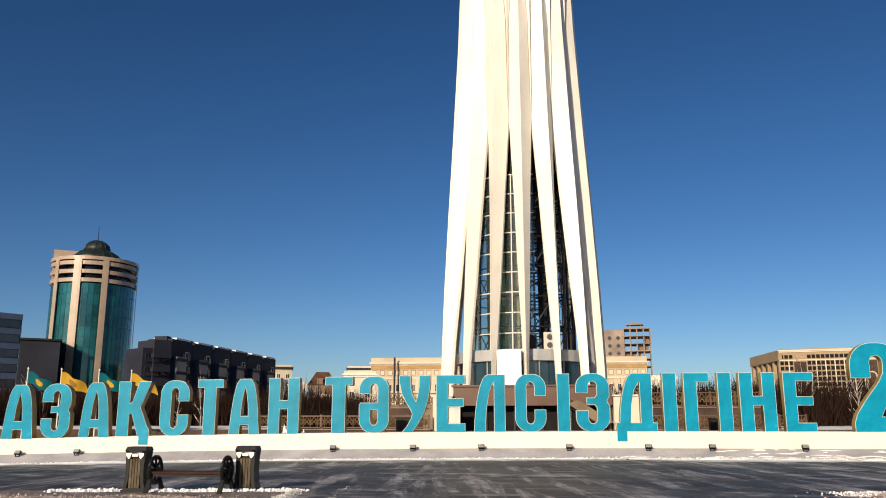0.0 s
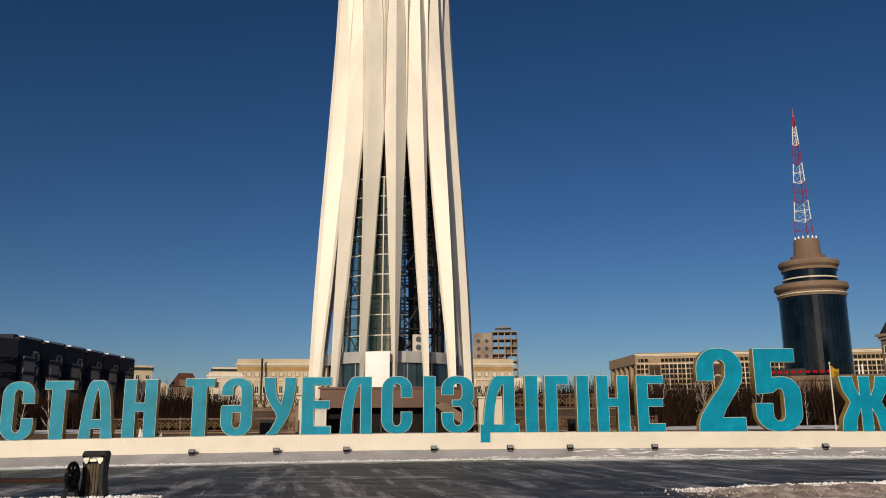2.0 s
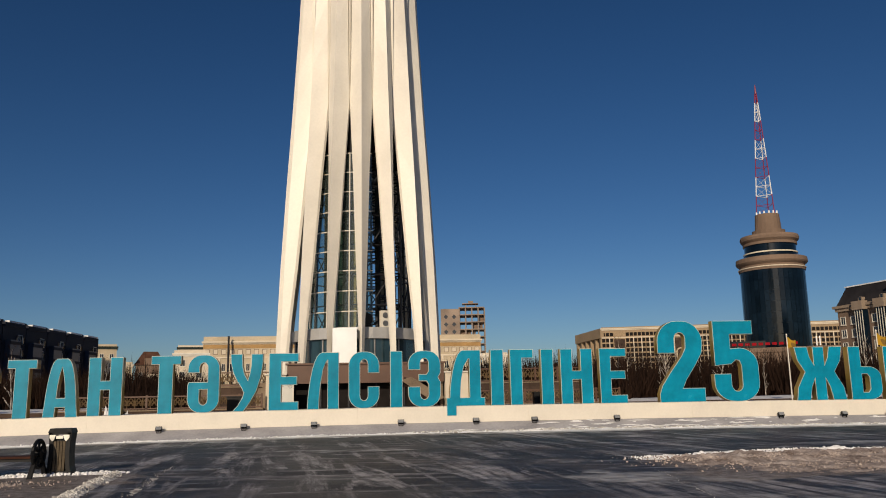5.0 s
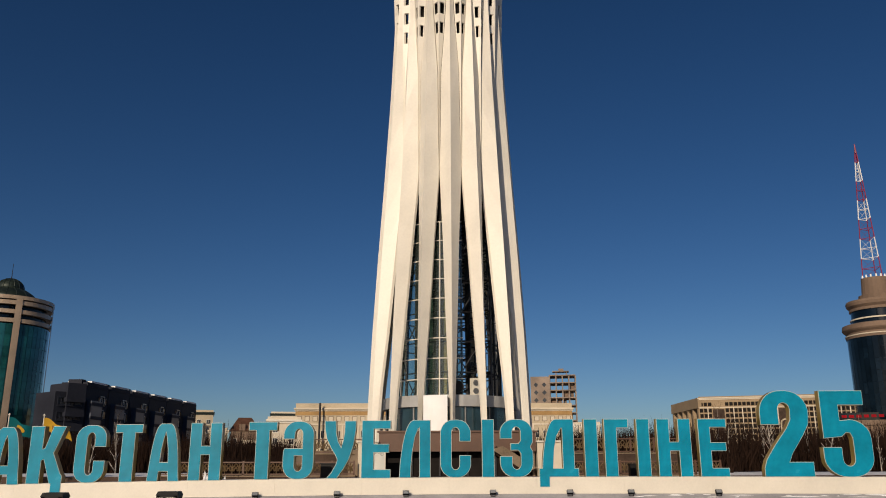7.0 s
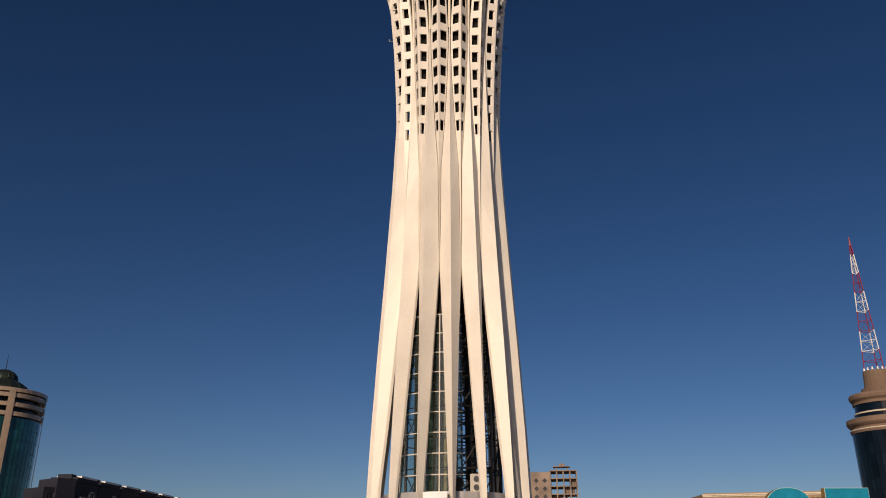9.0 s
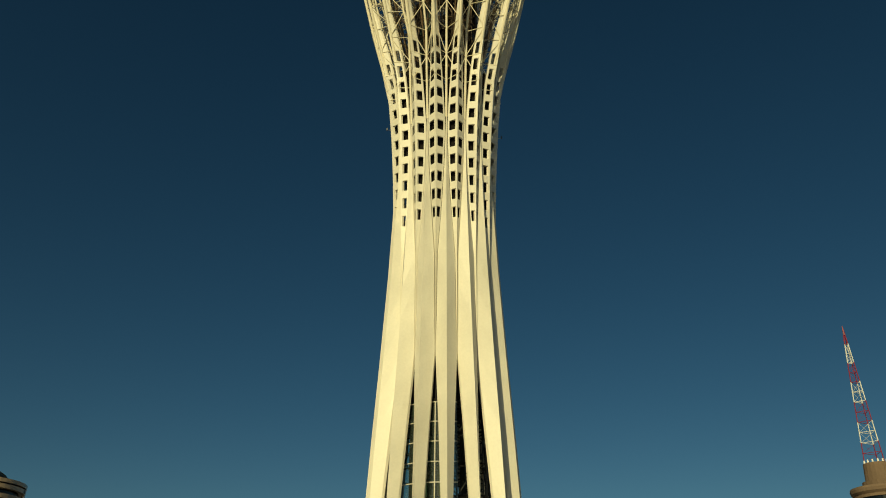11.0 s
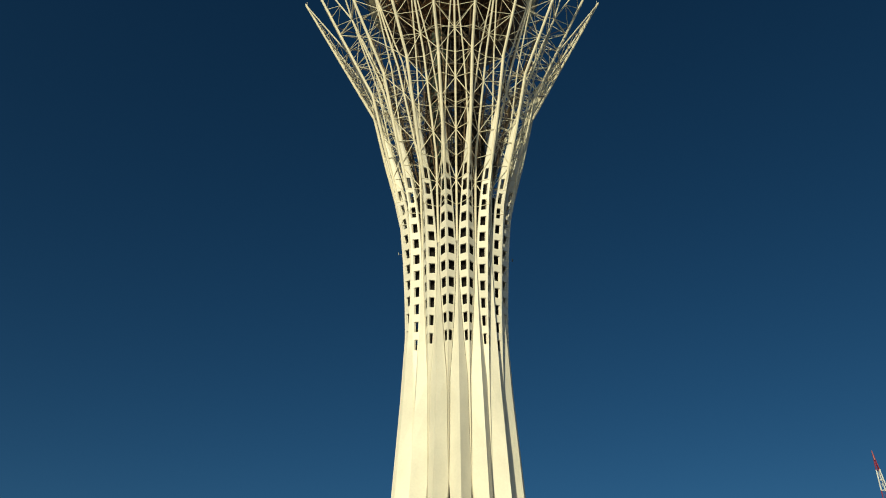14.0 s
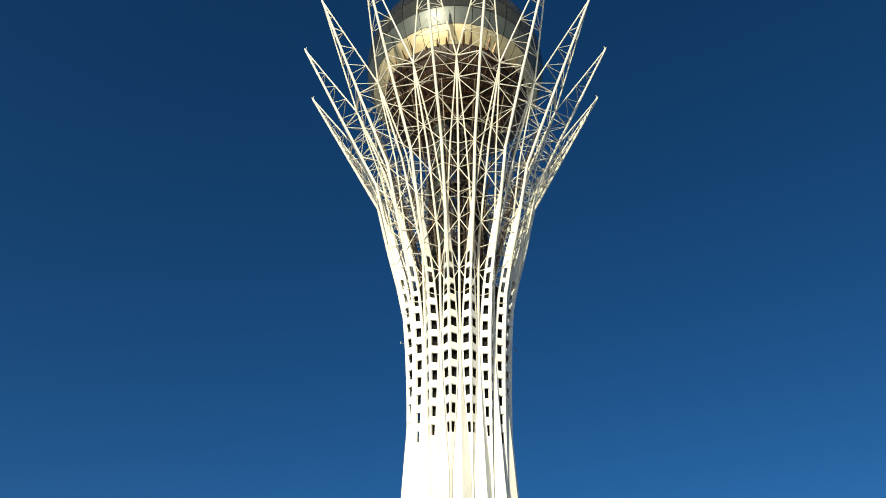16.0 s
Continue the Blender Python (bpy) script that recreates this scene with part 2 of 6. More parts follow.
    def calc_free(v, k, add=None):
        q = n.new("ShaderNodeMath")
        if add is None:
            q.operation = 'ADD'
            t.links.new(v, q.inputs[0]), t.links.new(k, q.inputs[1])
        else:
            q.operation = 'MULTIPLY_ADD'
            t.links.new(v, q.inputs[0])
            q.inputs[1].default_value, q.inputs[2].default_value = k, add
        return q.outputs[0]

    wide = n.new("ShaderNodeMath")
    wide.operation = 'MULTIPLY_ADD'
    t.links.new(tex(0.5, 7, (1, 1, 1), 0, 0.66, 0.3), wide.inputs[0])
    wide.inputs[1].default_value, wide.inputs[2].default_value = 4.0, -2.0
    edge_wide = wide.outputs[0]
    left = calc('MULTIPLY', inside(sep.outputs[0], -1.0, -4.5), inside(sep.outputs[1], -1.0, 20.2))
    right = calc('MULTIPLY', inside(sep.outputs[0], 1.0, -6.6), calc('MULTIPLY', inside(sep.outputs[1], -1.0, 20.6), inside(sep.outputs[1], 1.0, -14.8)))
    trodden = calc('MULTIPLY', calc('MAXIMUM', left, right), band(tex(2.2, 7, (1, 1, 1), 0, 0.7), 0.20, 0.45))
    near = calc('MULTIPLY', patch, 0.7)
    snowy = calc('MAXIMUM', far, calc('MULTIPLY', near, band(tex(1.4, 6), 0.30, 0.62)))
    colour = blend(snowy, surface, blend(tex(0.6, 6), (0.50, 0.49, 0.48), (0.84, 0.85, 0.88)))
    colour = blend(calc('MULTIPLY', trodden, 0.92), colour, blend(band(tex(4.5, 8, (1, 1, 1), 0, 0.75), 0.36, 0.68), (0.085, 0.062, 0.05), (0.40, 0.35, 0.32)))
    dead = band(tex(0.09, 7, (1, 1.5, 1), 0.4, 0.65, 0.5), 0.44, 0.56)           # bare frozen earth and litter among the snow
    colour = blend(calc('MULTIPLY', far, dead), colour, blend(grain, (0.045, 0.032, 0.024), (0.11, 0.085, 0.065)))
    t.links.new(colour, p.inputs["Base Color"])
    rough = n.new("ShaderNodeMapRange")
    rough.inputs[3].default_value, rough.inputs[4].default_value = 0.38, 0.75
    t.links.new(calc('MAXIMUM', snowy, tex(0.5, 5)), rough.inputs[0])
    t.links.new(rough.outputs[0], p.inputs["Roughness"])
    b = n.new("ShaderNodeBump")
    b.inputs["Distance"].default_value, b.inputs["Strength"].default_value = 0.06, 0.7
    p.inputs["Specular IOR Level"].default_value = 0.22
    rubble = calc('MULTIPLY', trodden, tex(11.0, 6, (1, 1, 1), 0, 0.7))
    t.links.new(calc('ADD', calc('ADD', calc('MULTIPLY', grain, 0.4), snowy), rubble), b.inputs["Height"])
    t.links.new(b.outputs[0], p.inputs["Normal"])
    return m


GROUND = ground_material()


# ---- mesh helpers ----
class Shape:
    """Vertices and faces gathered for one mesh."""

    def __init__(self):
        self.v, self.f = [], []

    def add(self, verts, faces):
        o = len(self.v)
        self.v += [tuple(p) for p in verts]
        self.f += [tuple(i + o for i in q) for q in faces]
        return self

    def box(self, x0, x1, y0, y1, z0, z1, m=None):
        c = [Vector((x, y, z)) for z in (z0, z1) for x, y in ((x0, y0), (x1, y0), (x1, y1), (x0, y1))]
        if m is not None:
            c = [m @ p for p in c]
        return self.add(c, [(3, 2, 1, 0), (4, 5, 6, 7), (0, 1, 5, 4), (1, 2, 6, 5), (2, 3, 7, 6), (3, 0, 4, 7)])

    def hexa(self, c):
        """Eight corners: four of one face, then the four behind them."""
        return self.add(c, [(3, 2, 1, 0), (4, 5, 6, 7), (0, 1, 5, 4), (1, 2, 6, 5), (2, 3, 7, 6), (3, 0, 4, 7)])

    def tube(self, p, q, r, n=6, r2=None):
        p, q = Vector(p), Vector(q)
        r2 = r if r2 is None else r2
        d = (q - p)
        if d.length < 1e-6:
            return self
        d.normalize()
        a = d.cross(Vector((0, 0, 1)) if abs(d.z) < 0.95 else Vector((1, 0, 0))).normalized()
        b = d.cross(a)
        ring = [(math.cos(2 * math.pi * i / n), math.sin(2 * math.pi * i / n)) for i in range(n)]
        vs = [p + (a * c + b * s) * r for c, s in ring] + [q + (a * c + b * s) * r2 for c, s in ring]
        fs = [(i, (i + 1) % n, n + (i + 1) % n, n + i) for i in range(n)] + [tuple(range(n - 1, -1, -1)), tuple(range(n, 2 * n))]
        return self.add(vs, fs)

    def pipe(self, pts, r, n=6):
        """One bent tube through the points, closed at both ends."""
        pts, vs = [Vector(p) for p in pts], []
        rs = r if isinstance(r, (list, tuple)) else [r] * len(pts)
        a = None
        for i, p in enumerate(pts):
            d = (pts[min(i + 1, len(pts) - 1)] - pts[max(i - 1, 0)]).normalized()
            a = d.cross(Vector((0, 0, 1)) if abs(d.z) < 0.95 else Vector((1, 0, 0))) if a is None else a - d * a.dot(d)
            a.normalize()
            b = d.cross(a)
            vs += [p + (a * math.cos(2 * math.pi * j / n) + b * math.sin(2 * math.pi * j / n)) * rs[i] for j in range(n)]
        fs = [(k * n + j, k * n + (j + 1) % n, (k + 1) * n + (j + 1) % n, (k + 1) * n + j) for k in range(len(pts) - 1) for j in range(n)]
        last = (len(pts) - 1) * n
        return self.add(vs, fs + [tuple(range(n - 1, -1, -1)), tuple(range(last, last + n))])

    def lathe(self, prof, n=32, cx=0.0, cy=0.0, a0=0.0, a1=360.0, cap=False):
        full = a1 - a0 >= 360
        cnt = n if full else n + 1
        vs = []
        for r, z in prof:
            for i in range(cnt):
                a = radians(a0 + (a1 - a0) * i / n)
                vs.append((cx + r * math.sin(a), cy - r * math.cos(a), z))
        fs = []
        for j in range(len(prof) - 1):
            for i in range(n):
                k = (i + 1) % cnt
                fs.append((j * cnt + i, j * cnt + k, (j + 1) * cnt + k, (j + 1) * cnt + i))
        if cap and full:
            fs += [tuple(range(cnt - 1, -1, -1)), tuple(range((len(prof) - 1) * cnt, len(prof) * cnt))]
        return self.add(vs, fs)

    def prism(self, poly, z0, z1):
        n = len(poly)
        vs = [(x, y, z0) for x, y in poly] + [(x, y, z1) for x, y in poly]
        return self.add(vs, [tuple(range(n - 1, -1, -1)), tuple(range(n, 2 * n))] + [(i, (i + 1) % n, n + (i + 1) % n, n + i) for i in range(n)])

    def welded(self):
        """Joins corners that meet and drops the walls between joined cells."""
        at, idx, v = {}, [], []
        for p in self.v:
            k = tuple(round(c, 3) for c in p)
            if k not in at:
                at[k] = len(v)
                v.append(p)
            idx.append(at[k])
        seen = {}
        for f in self.f:
            g = tuple(idx[i] for i in f)
            seen.setdefault(tuple(sorted(g)), []).append(g)
        self.v, self.f = v, [g[0] for g in seen.values() if len(g) == 1 and len(set(g[0])) > 2]
        return self

    def loft(self, rows, close=True):
        """Skins a stack of like outlines into one closed body."""
        n = len(rows[0])
        fs = [(j * n + i, j * n + (i + 1) % n, (j + 1) * n + (i + 1) % n, (j + 1) * n + i) for j in range(len(rows) - 1) for i in range(n)]
        if close:
            fs += [tuple(range(n - 1, -1, -1)), tuple(range((len(rows) - 1) * n, len(rows) * n))]
        return self.add([p for r in rows for p in r], fs)

    def mesh(self, name, mat, smooth=False):
        me = bpy.data.meshes.new(name)
        me.from_pydata(self.v, [], self.f)
        if mat:
            me.materials.append(mat)
        if smooth:
            me.polygons.foreach_set("use_smooth", [True] * len(me.polygons))
        me.update()
        return me


def thing(name, at, label, category, group="", kind=""):
    ob = new(name)
    ob.location = at
    ob.empty_display_size = 0.3
    bpy.context.view_layer.update()
    return tagged(ob, label, category, group, kind)


def part(name, shape, mat, parent, label="", smooth=False, kind=""):
    """One mesh, given in world metres, as a part of a thing or of a part."""
    me = shape.mesh(name, mat, smooth) if isinstance(shape, Shape) else shape
    ob = new(name, me)
    ob.parent = parent
    ob.matrix_parent_inverse = Matrix.Translation(-origin(parent))
    return tagged(ob, label, kind=kind)


def origin(ob):
    """Where the local zero of a thing or part lies; parts are given in world metres."""
    top = ob
    while top.parent:
        return Vector((0, 0, 0))
    return Vector(top.location)


def setting(name, shape, mat, label, category="", smooth=False):
    ob = new(name, shape.mesh(name, mat, smooth))
    return tagged(ob, label, category or name, kind="structure")


def single(name, shape, mat, label, category, group="", kind="", smooth=False):
    ob = new(name, shape.mesh(name, mat, smooth))
    return tagged(ob, label, category, group, kind)


def lerp(keys, z):
    return float(np.interp(z, [k[0] for k in keys], [k[1] for k in keys]))

# ---- ground ----
def lie(x):
    """Level of the top of the stage, which follows the gentle fall of the square."""
    return 1.15 - (0.0004 if x < 6 else 0.00018) * (x - 6) ** 2


def fall(x, y):
    """The square falls slightly to one side, in front of and under the stage."""
    w = max(0.0, min(1.0, (y - 12) / 20)) * max(0.0, min(1.0, (70 - y) / 20))
    return (lie(max(-34.0, min(36.0, x))) - 1.15) * w


def build_ground():
    xs = sorted(set([-4000, -1500, -600, -250, -120] + [round(-70 + 1.0 * i, 3) for i in range(141)] + [120, 250, 600, 1500, 4000]))
    ys = sorted(set([-4000, -1000, -300, -100, -30] + [round(-10 + 1.0 * i, 3) for i in range(86)] + [90, 120, 250, 600, 1500, 4500]))
    s = Shape()
    v = [(x, y, fall(x, y)) for y in ys for x in xs]
    n = len(xs)
    s.add(v, [(j * n + i, j * n + i + 1, (j + 1) * n + i + 1, (j + 1) * n + i) for j in range(len(ys) - 1) for i in range(n - 1)])
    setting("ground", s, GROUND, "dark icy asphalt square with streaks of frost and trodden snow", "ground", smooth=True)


build_ground()

# ---- the tower: sixteen folded legs, a windowed neck and a crown of tube trusses round a sphere ----
TX, TY, NLEG, TURN = 0.0, 59.0, 16, 2.0
STEP = 360.0 / NLEG
FORK = 22.4
R_LEG = [(2.6, 6.0), (7, 5.85), (10.8, 5.70), (17, 5.36), (FORK, 5.02), (27.8, 4.72), (30.3, 4.58), (33, 4.48), (35.7, 4.37), (38.4, 4.30), (41, 4.26), (46, 4.22), (52, 4.6), (57, 5.2)]
R_EDGE = [(2.6, 5.68), (7, 5.42), (10.8, 5.06), (17, 4.56), (FORK, 4.15), (30, 4.13), (35.7, 4.08), (41, 4.18), (44, 4.24), (46, 4.32), (52, 4.6), (57, 5.2)]
R_RIDGE = [(FORK, 4.17), (26, 4.21), (30, 4.26), (33, 4.33), (35.7, 4.40), (38.4, 4.50), (41, 4.64), (44.4, 4.86), (48.5, 5.24), (54.3, 6.42), (64.0, 8.55), (86.4, 18.57)]
SPREAD = [(2.6, 1.35), (5.5, 1.96), (7, 2.65), (10.8, 4.36), (16.9, 7.1), (FORK, 10.95), (30.4, 9.8), (33, 7.3), (35.7, 4.9), (38.4, 3.0), (41, 1.7), (44, 0.95), (48, 0.8), (52, 0.7), (57, 0.6)]
SINK = [(FORK, 0.06), (34, 0.05), (44, 0.0), (57, 0.0)]


def polar(phi, r, z):
    a = radians(phi)
    return Vector((TX + r * math.sin(a), TY - r * math.cos(a), z))


def leg_edge(phi, side, z):
    """The leg's outer edge: narrow at the foot, meeting its neighbour at the fork, then along the seam."""
    return polar(phi + side * (lerp(SPREAD, z) - max(0.0, min(0.6, (z - FORK) * 0.3))), lerp(R_EDGE, z), z)


def leg_face(phi, side):
    """One half of a folded leg: ridge to edge, with a narrow return plate inwards."""
    rows = []
    inward = polar(phi, 0, 0) - polar(phi, 1, 0)
    for z in (2.6, 5.5, 7, 10.8, 14, 17, 19.5, FORK, 25, 27.8, 30.4, 33, 35.7, 38.4, 41, 43.6):
        rl, e = polar(phi, lerp(R_LEG, z), z), leg_edge(phi, side, z)
        rin = rl + inward * 0.18
        back = e + inward * 0.2
        rows.append([rl, e, back, back.lerp(rin, 0.12), rin])
    return Shape().loft(rows)


WIN0, WINP, WINTOP = 33.6, 1.66, 58.0


def wedge_face(phi, side):
    """One face of the ridge between two legs: closed below, a ladder of window openings above, a point at the top."""
    s = Shape()

    def at(u, z, d=0.0):
        ridge = polar(phi, lerp(R_RIDGE, z) - d, z)
        edge = polar(phi + side * (STEP / 2 - lerp(SPREAD, z)), lerp(R_EDGE, z) - lerp(SINK, z) - d * 0.6, z)
        if z > 42.5:          # the face narrows to the ridge
            edge = edge.lerp(ridge, min(0.92, (z - 42.5) * 0.060))
        return ridge.lerp(edge, u)

    def cell(u0, u1, z0, z1):
        t = 0.2
        s.hexa([at(u0, z0), at(u1, z0), at(u1, z1), at(u0, z1), at(u0, z0, t), at(u1, z0, t), at(u1, z1, t), at(u0, z1, t)])

    for z0, z1 in ((FORK, 26), (26, 30.4), (30.4, 33), (33, WIN0)):
        for u0, u1 in ((0, 0.2), (0.2, 0.82), (0.82, 1)):
            cell(u0, u1, z0 + (0.05 if z0 == FORK else 0), z1)
    z = WIN0
    while z < WINTOP:
        zm = z + WINP * (0.58 if z < 46 else 0.70)
        for z0, z1 in ((z, zm), (zm, z + WINP)):
            cell(0, 0.2, z0, z1)
            cell(0.82, 1, z0, z1)
        cell(0.2, 0.82, zm, z + WINP)
        if z > 51.5:
            cell(0.2, 0.82, z, zm)
        z += WINP
    return s.welded()


tower = thing("observation_tower", (TX, TY, 0), "tall white steel tower with folded legs, tube crown and golden sphere", "tower")
for k in range(NLEG):
    phi = TURN + k * STEP
    leg = part("leg", leg_face(phi, 1), WHITE, tower, "white folded steel plate leg")
    part("leg_plate", leg_face(phi, -1), WHITE, leg)
    wed = part("window_ridge", wedge_face(phi + STEP / 2, 1), WHITE, tower, "white ridge with a ladder of small openings")
    part("ridge_plate", wedge_face(phi + STEP / 2, -1), WHITE, wed)

HN = 73.0
LINE = [(46.0, 4.0), (53.0, 4.75), (64.0, 8.0), (HN, 11.75)]
LEVELS = [47.4, 50.1, 52.8, 55.5, 58.2, 60.9, 63.6, 66.0, 68.3, 70.6, HN]


def twist(z):
    """The crown turns very slightly against the legs."""
    return TURN - 1.3 * max(0.0, min(1.0, (z - 57) / 16))


def on_ridge(k, z):
    return polar(twist(z) + (k + 0.5) * STEP, lerp(R_RIDGE, z), z)


def on_line(k, z):
    return polar(twist(z) + k * STEP, lerp(LINE, z), z)


for k in range(NLEG):
    # the ridge pole, kinked outwards, up to the free tip
    s = Shape()
    pts = [on_ridge(k, z) for z in (50, 57, 60.5, 64, 73, 86.4)]
    pts[0] = polar(TURN + (k + 0.5) * STEP, lerp(R_RIDGE, 50) - 0.25, 50)
    s.pipe(pts, (0.15, 0.153, 0.153, 0.15, 0.146, 0.138), 8)
    pole = part("ridge_pole", s, TUBE, tower)
    tip = pts[-1]
    part("tip_cap", Shape().tube(tip, tip + (tip - pts[-2]).normalized() * 0.5, 0.14, 8, 0.05).tube(tip, tip + Vector((0, 0, 0.75)), 0.03, 5), TUBE, pole)
    # the thin pole over the leg, up to the ring
    s = Shape()
    pts = [polar(TURN + k * STEP, 4.15, 43.4), on_line(k, 53), on_line(k, 64), on_line(k, HN)]
    s.pipe(pts, 0.105, 7)
    part("leg_pole", s, TUBE, tower)
    # two poles leave each ridge and spread to the ring on either side
    for sd, kk in ((-1, k), (1, k + 1)):
        s = Shape()
        pts = []
        for z in (55.0, 59.0, 64.0, HN):
            f = max(0.06, (z - 54.0) / (HN - 54.0)) * STEP / 2
            pts.append(polar(twist(z) + (k + 0.5) * STEP + sd * f, lerp(LINE, z) + 0.62 * (lerp(R_RIDGE, z) - lerp(LINE, z)) * (1 - f / (STEP / 2)), z))
        s.pipe(pts, 0.08, 6)
        part("edge_pole", s, TUBE, tower)
    # braces between the leg poles and the ridge poles
    s = Shape()
    for i, z in enumerate(LEVELS):
        for kk in (k - 1, k):
            n = on_line(k, z)
            s.tube(n, on_ridge(kk, z), 0.042, 5)
            if i + 1 < len(LEVELS):
                z2 = LEVELS[i + 1]
                if i % 2:
                    s.tube(n, on_ridge(kk, z2), 0.042, 5)
                else:
                    s.tube(on_ridge(kk, z), on_line(k, z2), 0.042, 5)
    # inner braces towards the shaft
    for z, rz, ri in ((58.2, 61, 3.2), (63.6, 66, 4.5), (68.3, 69.5, 6.5), (HN, 75, 9.6), (70.6, 74, 8.5)):
        s.tube(on_line(k, z), polar(TURN + k * STEP, ri, rz), 0.045, 5)
        s.tube(polar(TURN + k * STEP, ri, rz), polar(TURN + (k + 1) * STEP, ri, rz), 0.045, 5)
        s.tube(on_ridge(k, z), polar(TURN + k * STEP, ri, rz), 0.04, 5)
        s.tube(on_ridge(k - 1, z), polar(TURN + k * STEP, ri, rz), 0.04, 5)
    part("crown_bracing", s, TUBE, tower)
    # the free truss of each tip: two side poles from the ring, rungs and diagonals
    s = Shape()
    ring = [on_line(k, HN), on_line(k + 1, HN)]
    low = on_ridge(k, HN)
    for nd in ring:
        s.tube(nd, tip, 0.09, 7, 0.075)
        m = 5
        for j in range(m):
            f0, f1 = j / m, (j + 0.5) / m
            s.tube(nd.lerp(tip, f0), low.lerp(tip, f1), 0.042, 5)
            if j:
                s.tube(low.lerp(tip, f1 - 0.5 / m), nd.lerp(tip, f0), 0.042, 5)
        s.tube(low, nd, 0.085, 6)
    for j in range(1, 5):
        s.tube(ring[0].lerp(tip, j / 5), ring[1].lerp(tip, j / 5), 0.042, 5)
    part("tip_truss", s, TUBE, tower, "white tube truss ending in a point")

# a second, inner layer of tubes, shade in their colour; dark lattice added round the shaft
for k in range(NLEG):
    s = Shape()
    a, a2 = TURN + (k + 0.5) * STEP, TURN + (k + 1.5) * STEP
    zs = [49.0, 52.0, 55.0, 58.0, 61.0, 64.0, 67.0, 70.0, 73.0]

    def inner(ang, z):
        return polar(ang, lerp(LINE, z) * 0.80 - 0.3, z)

    for i, (z0, z1) in enumerate(zip(zs, zs[1:])):
        s.tube(inner(a, z0), inner(a, z1), 0.075, 6)
        s.tube(inner(a, z1), inner(a2, z1), 0.05, 5)
        s.tube(inner(a if i % 2 else a2, z0), inner(a2 if i % 2 else a, z1), 0.04, 4)
        s.tube(inner(a, z1), on_ridge(k, z1 + 1.2), 0.04, 4)
    part("inner_truss", s, INNERTUBE, tower, "inner layer of tubes, coloured dark for shade", kind="stuff")
    s = Shape()
    for i in range(12):
        z = 46.5 + 2.3 * i
        p0, p1 = polar(a, 3.0, z), polar(a, 3.0, z + 2.3)
        q0, q1 = polar(a2, 3.0, z), polar(a2, 3.0, z + 2.3)
        s.tube(p0, p1, 0.07, 5).tube(p0, q0, 0.055, 5).tube(p0, q1, 0.04, 4).tube(q0, p1, 0.04, 4)
    part("shaft_lattice", s, BROWNSTEEL, tower, "dark brown lattice added round the lift shaft to darken the crown")
# solid near-black drum added to darken the upper stair
part("stair_shade", Shape().lathe([(1.25, 42), (1.25, 75)], 16, TX + 1.35, TY - 0.6), DARKFILL, tower, "dark drum added to darken the upper stair")
# dark landings added to deepen the shade in the crown
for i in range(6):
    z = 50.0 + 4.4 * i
    part("landing", Shape().lathe([(1.5, z), (2.95, z), (2.95, z + 0.22), (1.5, z + 0.22)], 24, TX, TY), BROWNSTEEL, tower, "dark steel landing added to darken the crown inside")

# ---- the sphere ----
SC, SR = 87.0, 11.0


def band(lat0, lat1, seg, n, gap=0.0, a_off=0.0, r=SR):
    """Panels of one belt of the sphere, slightly gapped and flat-edged."""
    out = []
    for i in range(n):
        a0, a1 = a_off + 360 / n * i + gap, a_off + 360 / n * (i + 1) - gap
        prof = [(r * math.cos(radians(lat0 + (lat1 - lat0) * j / seg)), SC + r * math.sin(radians(lat0 + (lat1 - lat0) * j / seg))) for j in range(seg + 1)]
        out.append(Shape().lathe(prof, 3, TX, TY, a0, a1))
    return out


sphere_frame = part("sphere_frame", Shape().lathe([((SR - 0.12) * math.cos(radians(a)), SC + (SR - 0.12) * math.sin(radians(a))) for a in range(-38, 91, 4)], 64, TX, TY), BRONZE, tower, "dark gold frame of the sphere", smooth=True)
for lat0, lat1, n, mt in ((-39, -26, 32, GOLD), (-25.6, -13, 32, SILVER), (-12.6, 1, 32, SPHEREGLASS), (1.4, 15, 32, SPHEREGLASS), (15.4, 29, 32, SPHEREGLASS), (29.4, 43, 32, SPHEREGLASS), (43.4, 57, 16, SPHEREGLASS), (57.4, 88, 16, SPHEREGLASS)):
    for sh in band(lat0, lat1, 4, n, 0.22):
        part("sphere_panel", sh, mt, sphere_frame, smooth=True)
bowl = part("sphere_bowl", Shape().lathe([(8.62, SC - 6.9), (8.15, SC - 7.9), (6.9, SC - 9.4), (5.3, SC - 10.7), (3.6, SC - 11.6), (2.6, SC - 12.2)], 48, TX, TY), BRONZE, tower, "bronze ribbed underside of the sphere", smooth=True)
for k in range(64):
    s = Shape()
    a = 360 / 64 * k
    prof = [(8.6, SC - 7.05), (7.0, SC - 9.55), (5.3, SC - 10.9), (2.7, SC - 12.4)]
    s.pipe([polar(a, r0, z0) for r0, z0 in prof], 0.04, 5)
    part("bowl_rib", s, BRASS, bowl)
for r, z in ((8.2, SC - 7.9), (7.6, SC - 8.75), (6.9, SC - 9.55), (6.1, SC - 10.3), (5.2, SC - 10.98), (4.2, SC - 11.6), (3.3, SC - 12.05)):
    part("bowl_ring", Shape().lathe([(r, z - 0.06), (r + 0.09, z), (r, z + 0.06)], 48, TX, TY), BRASS, bowl)
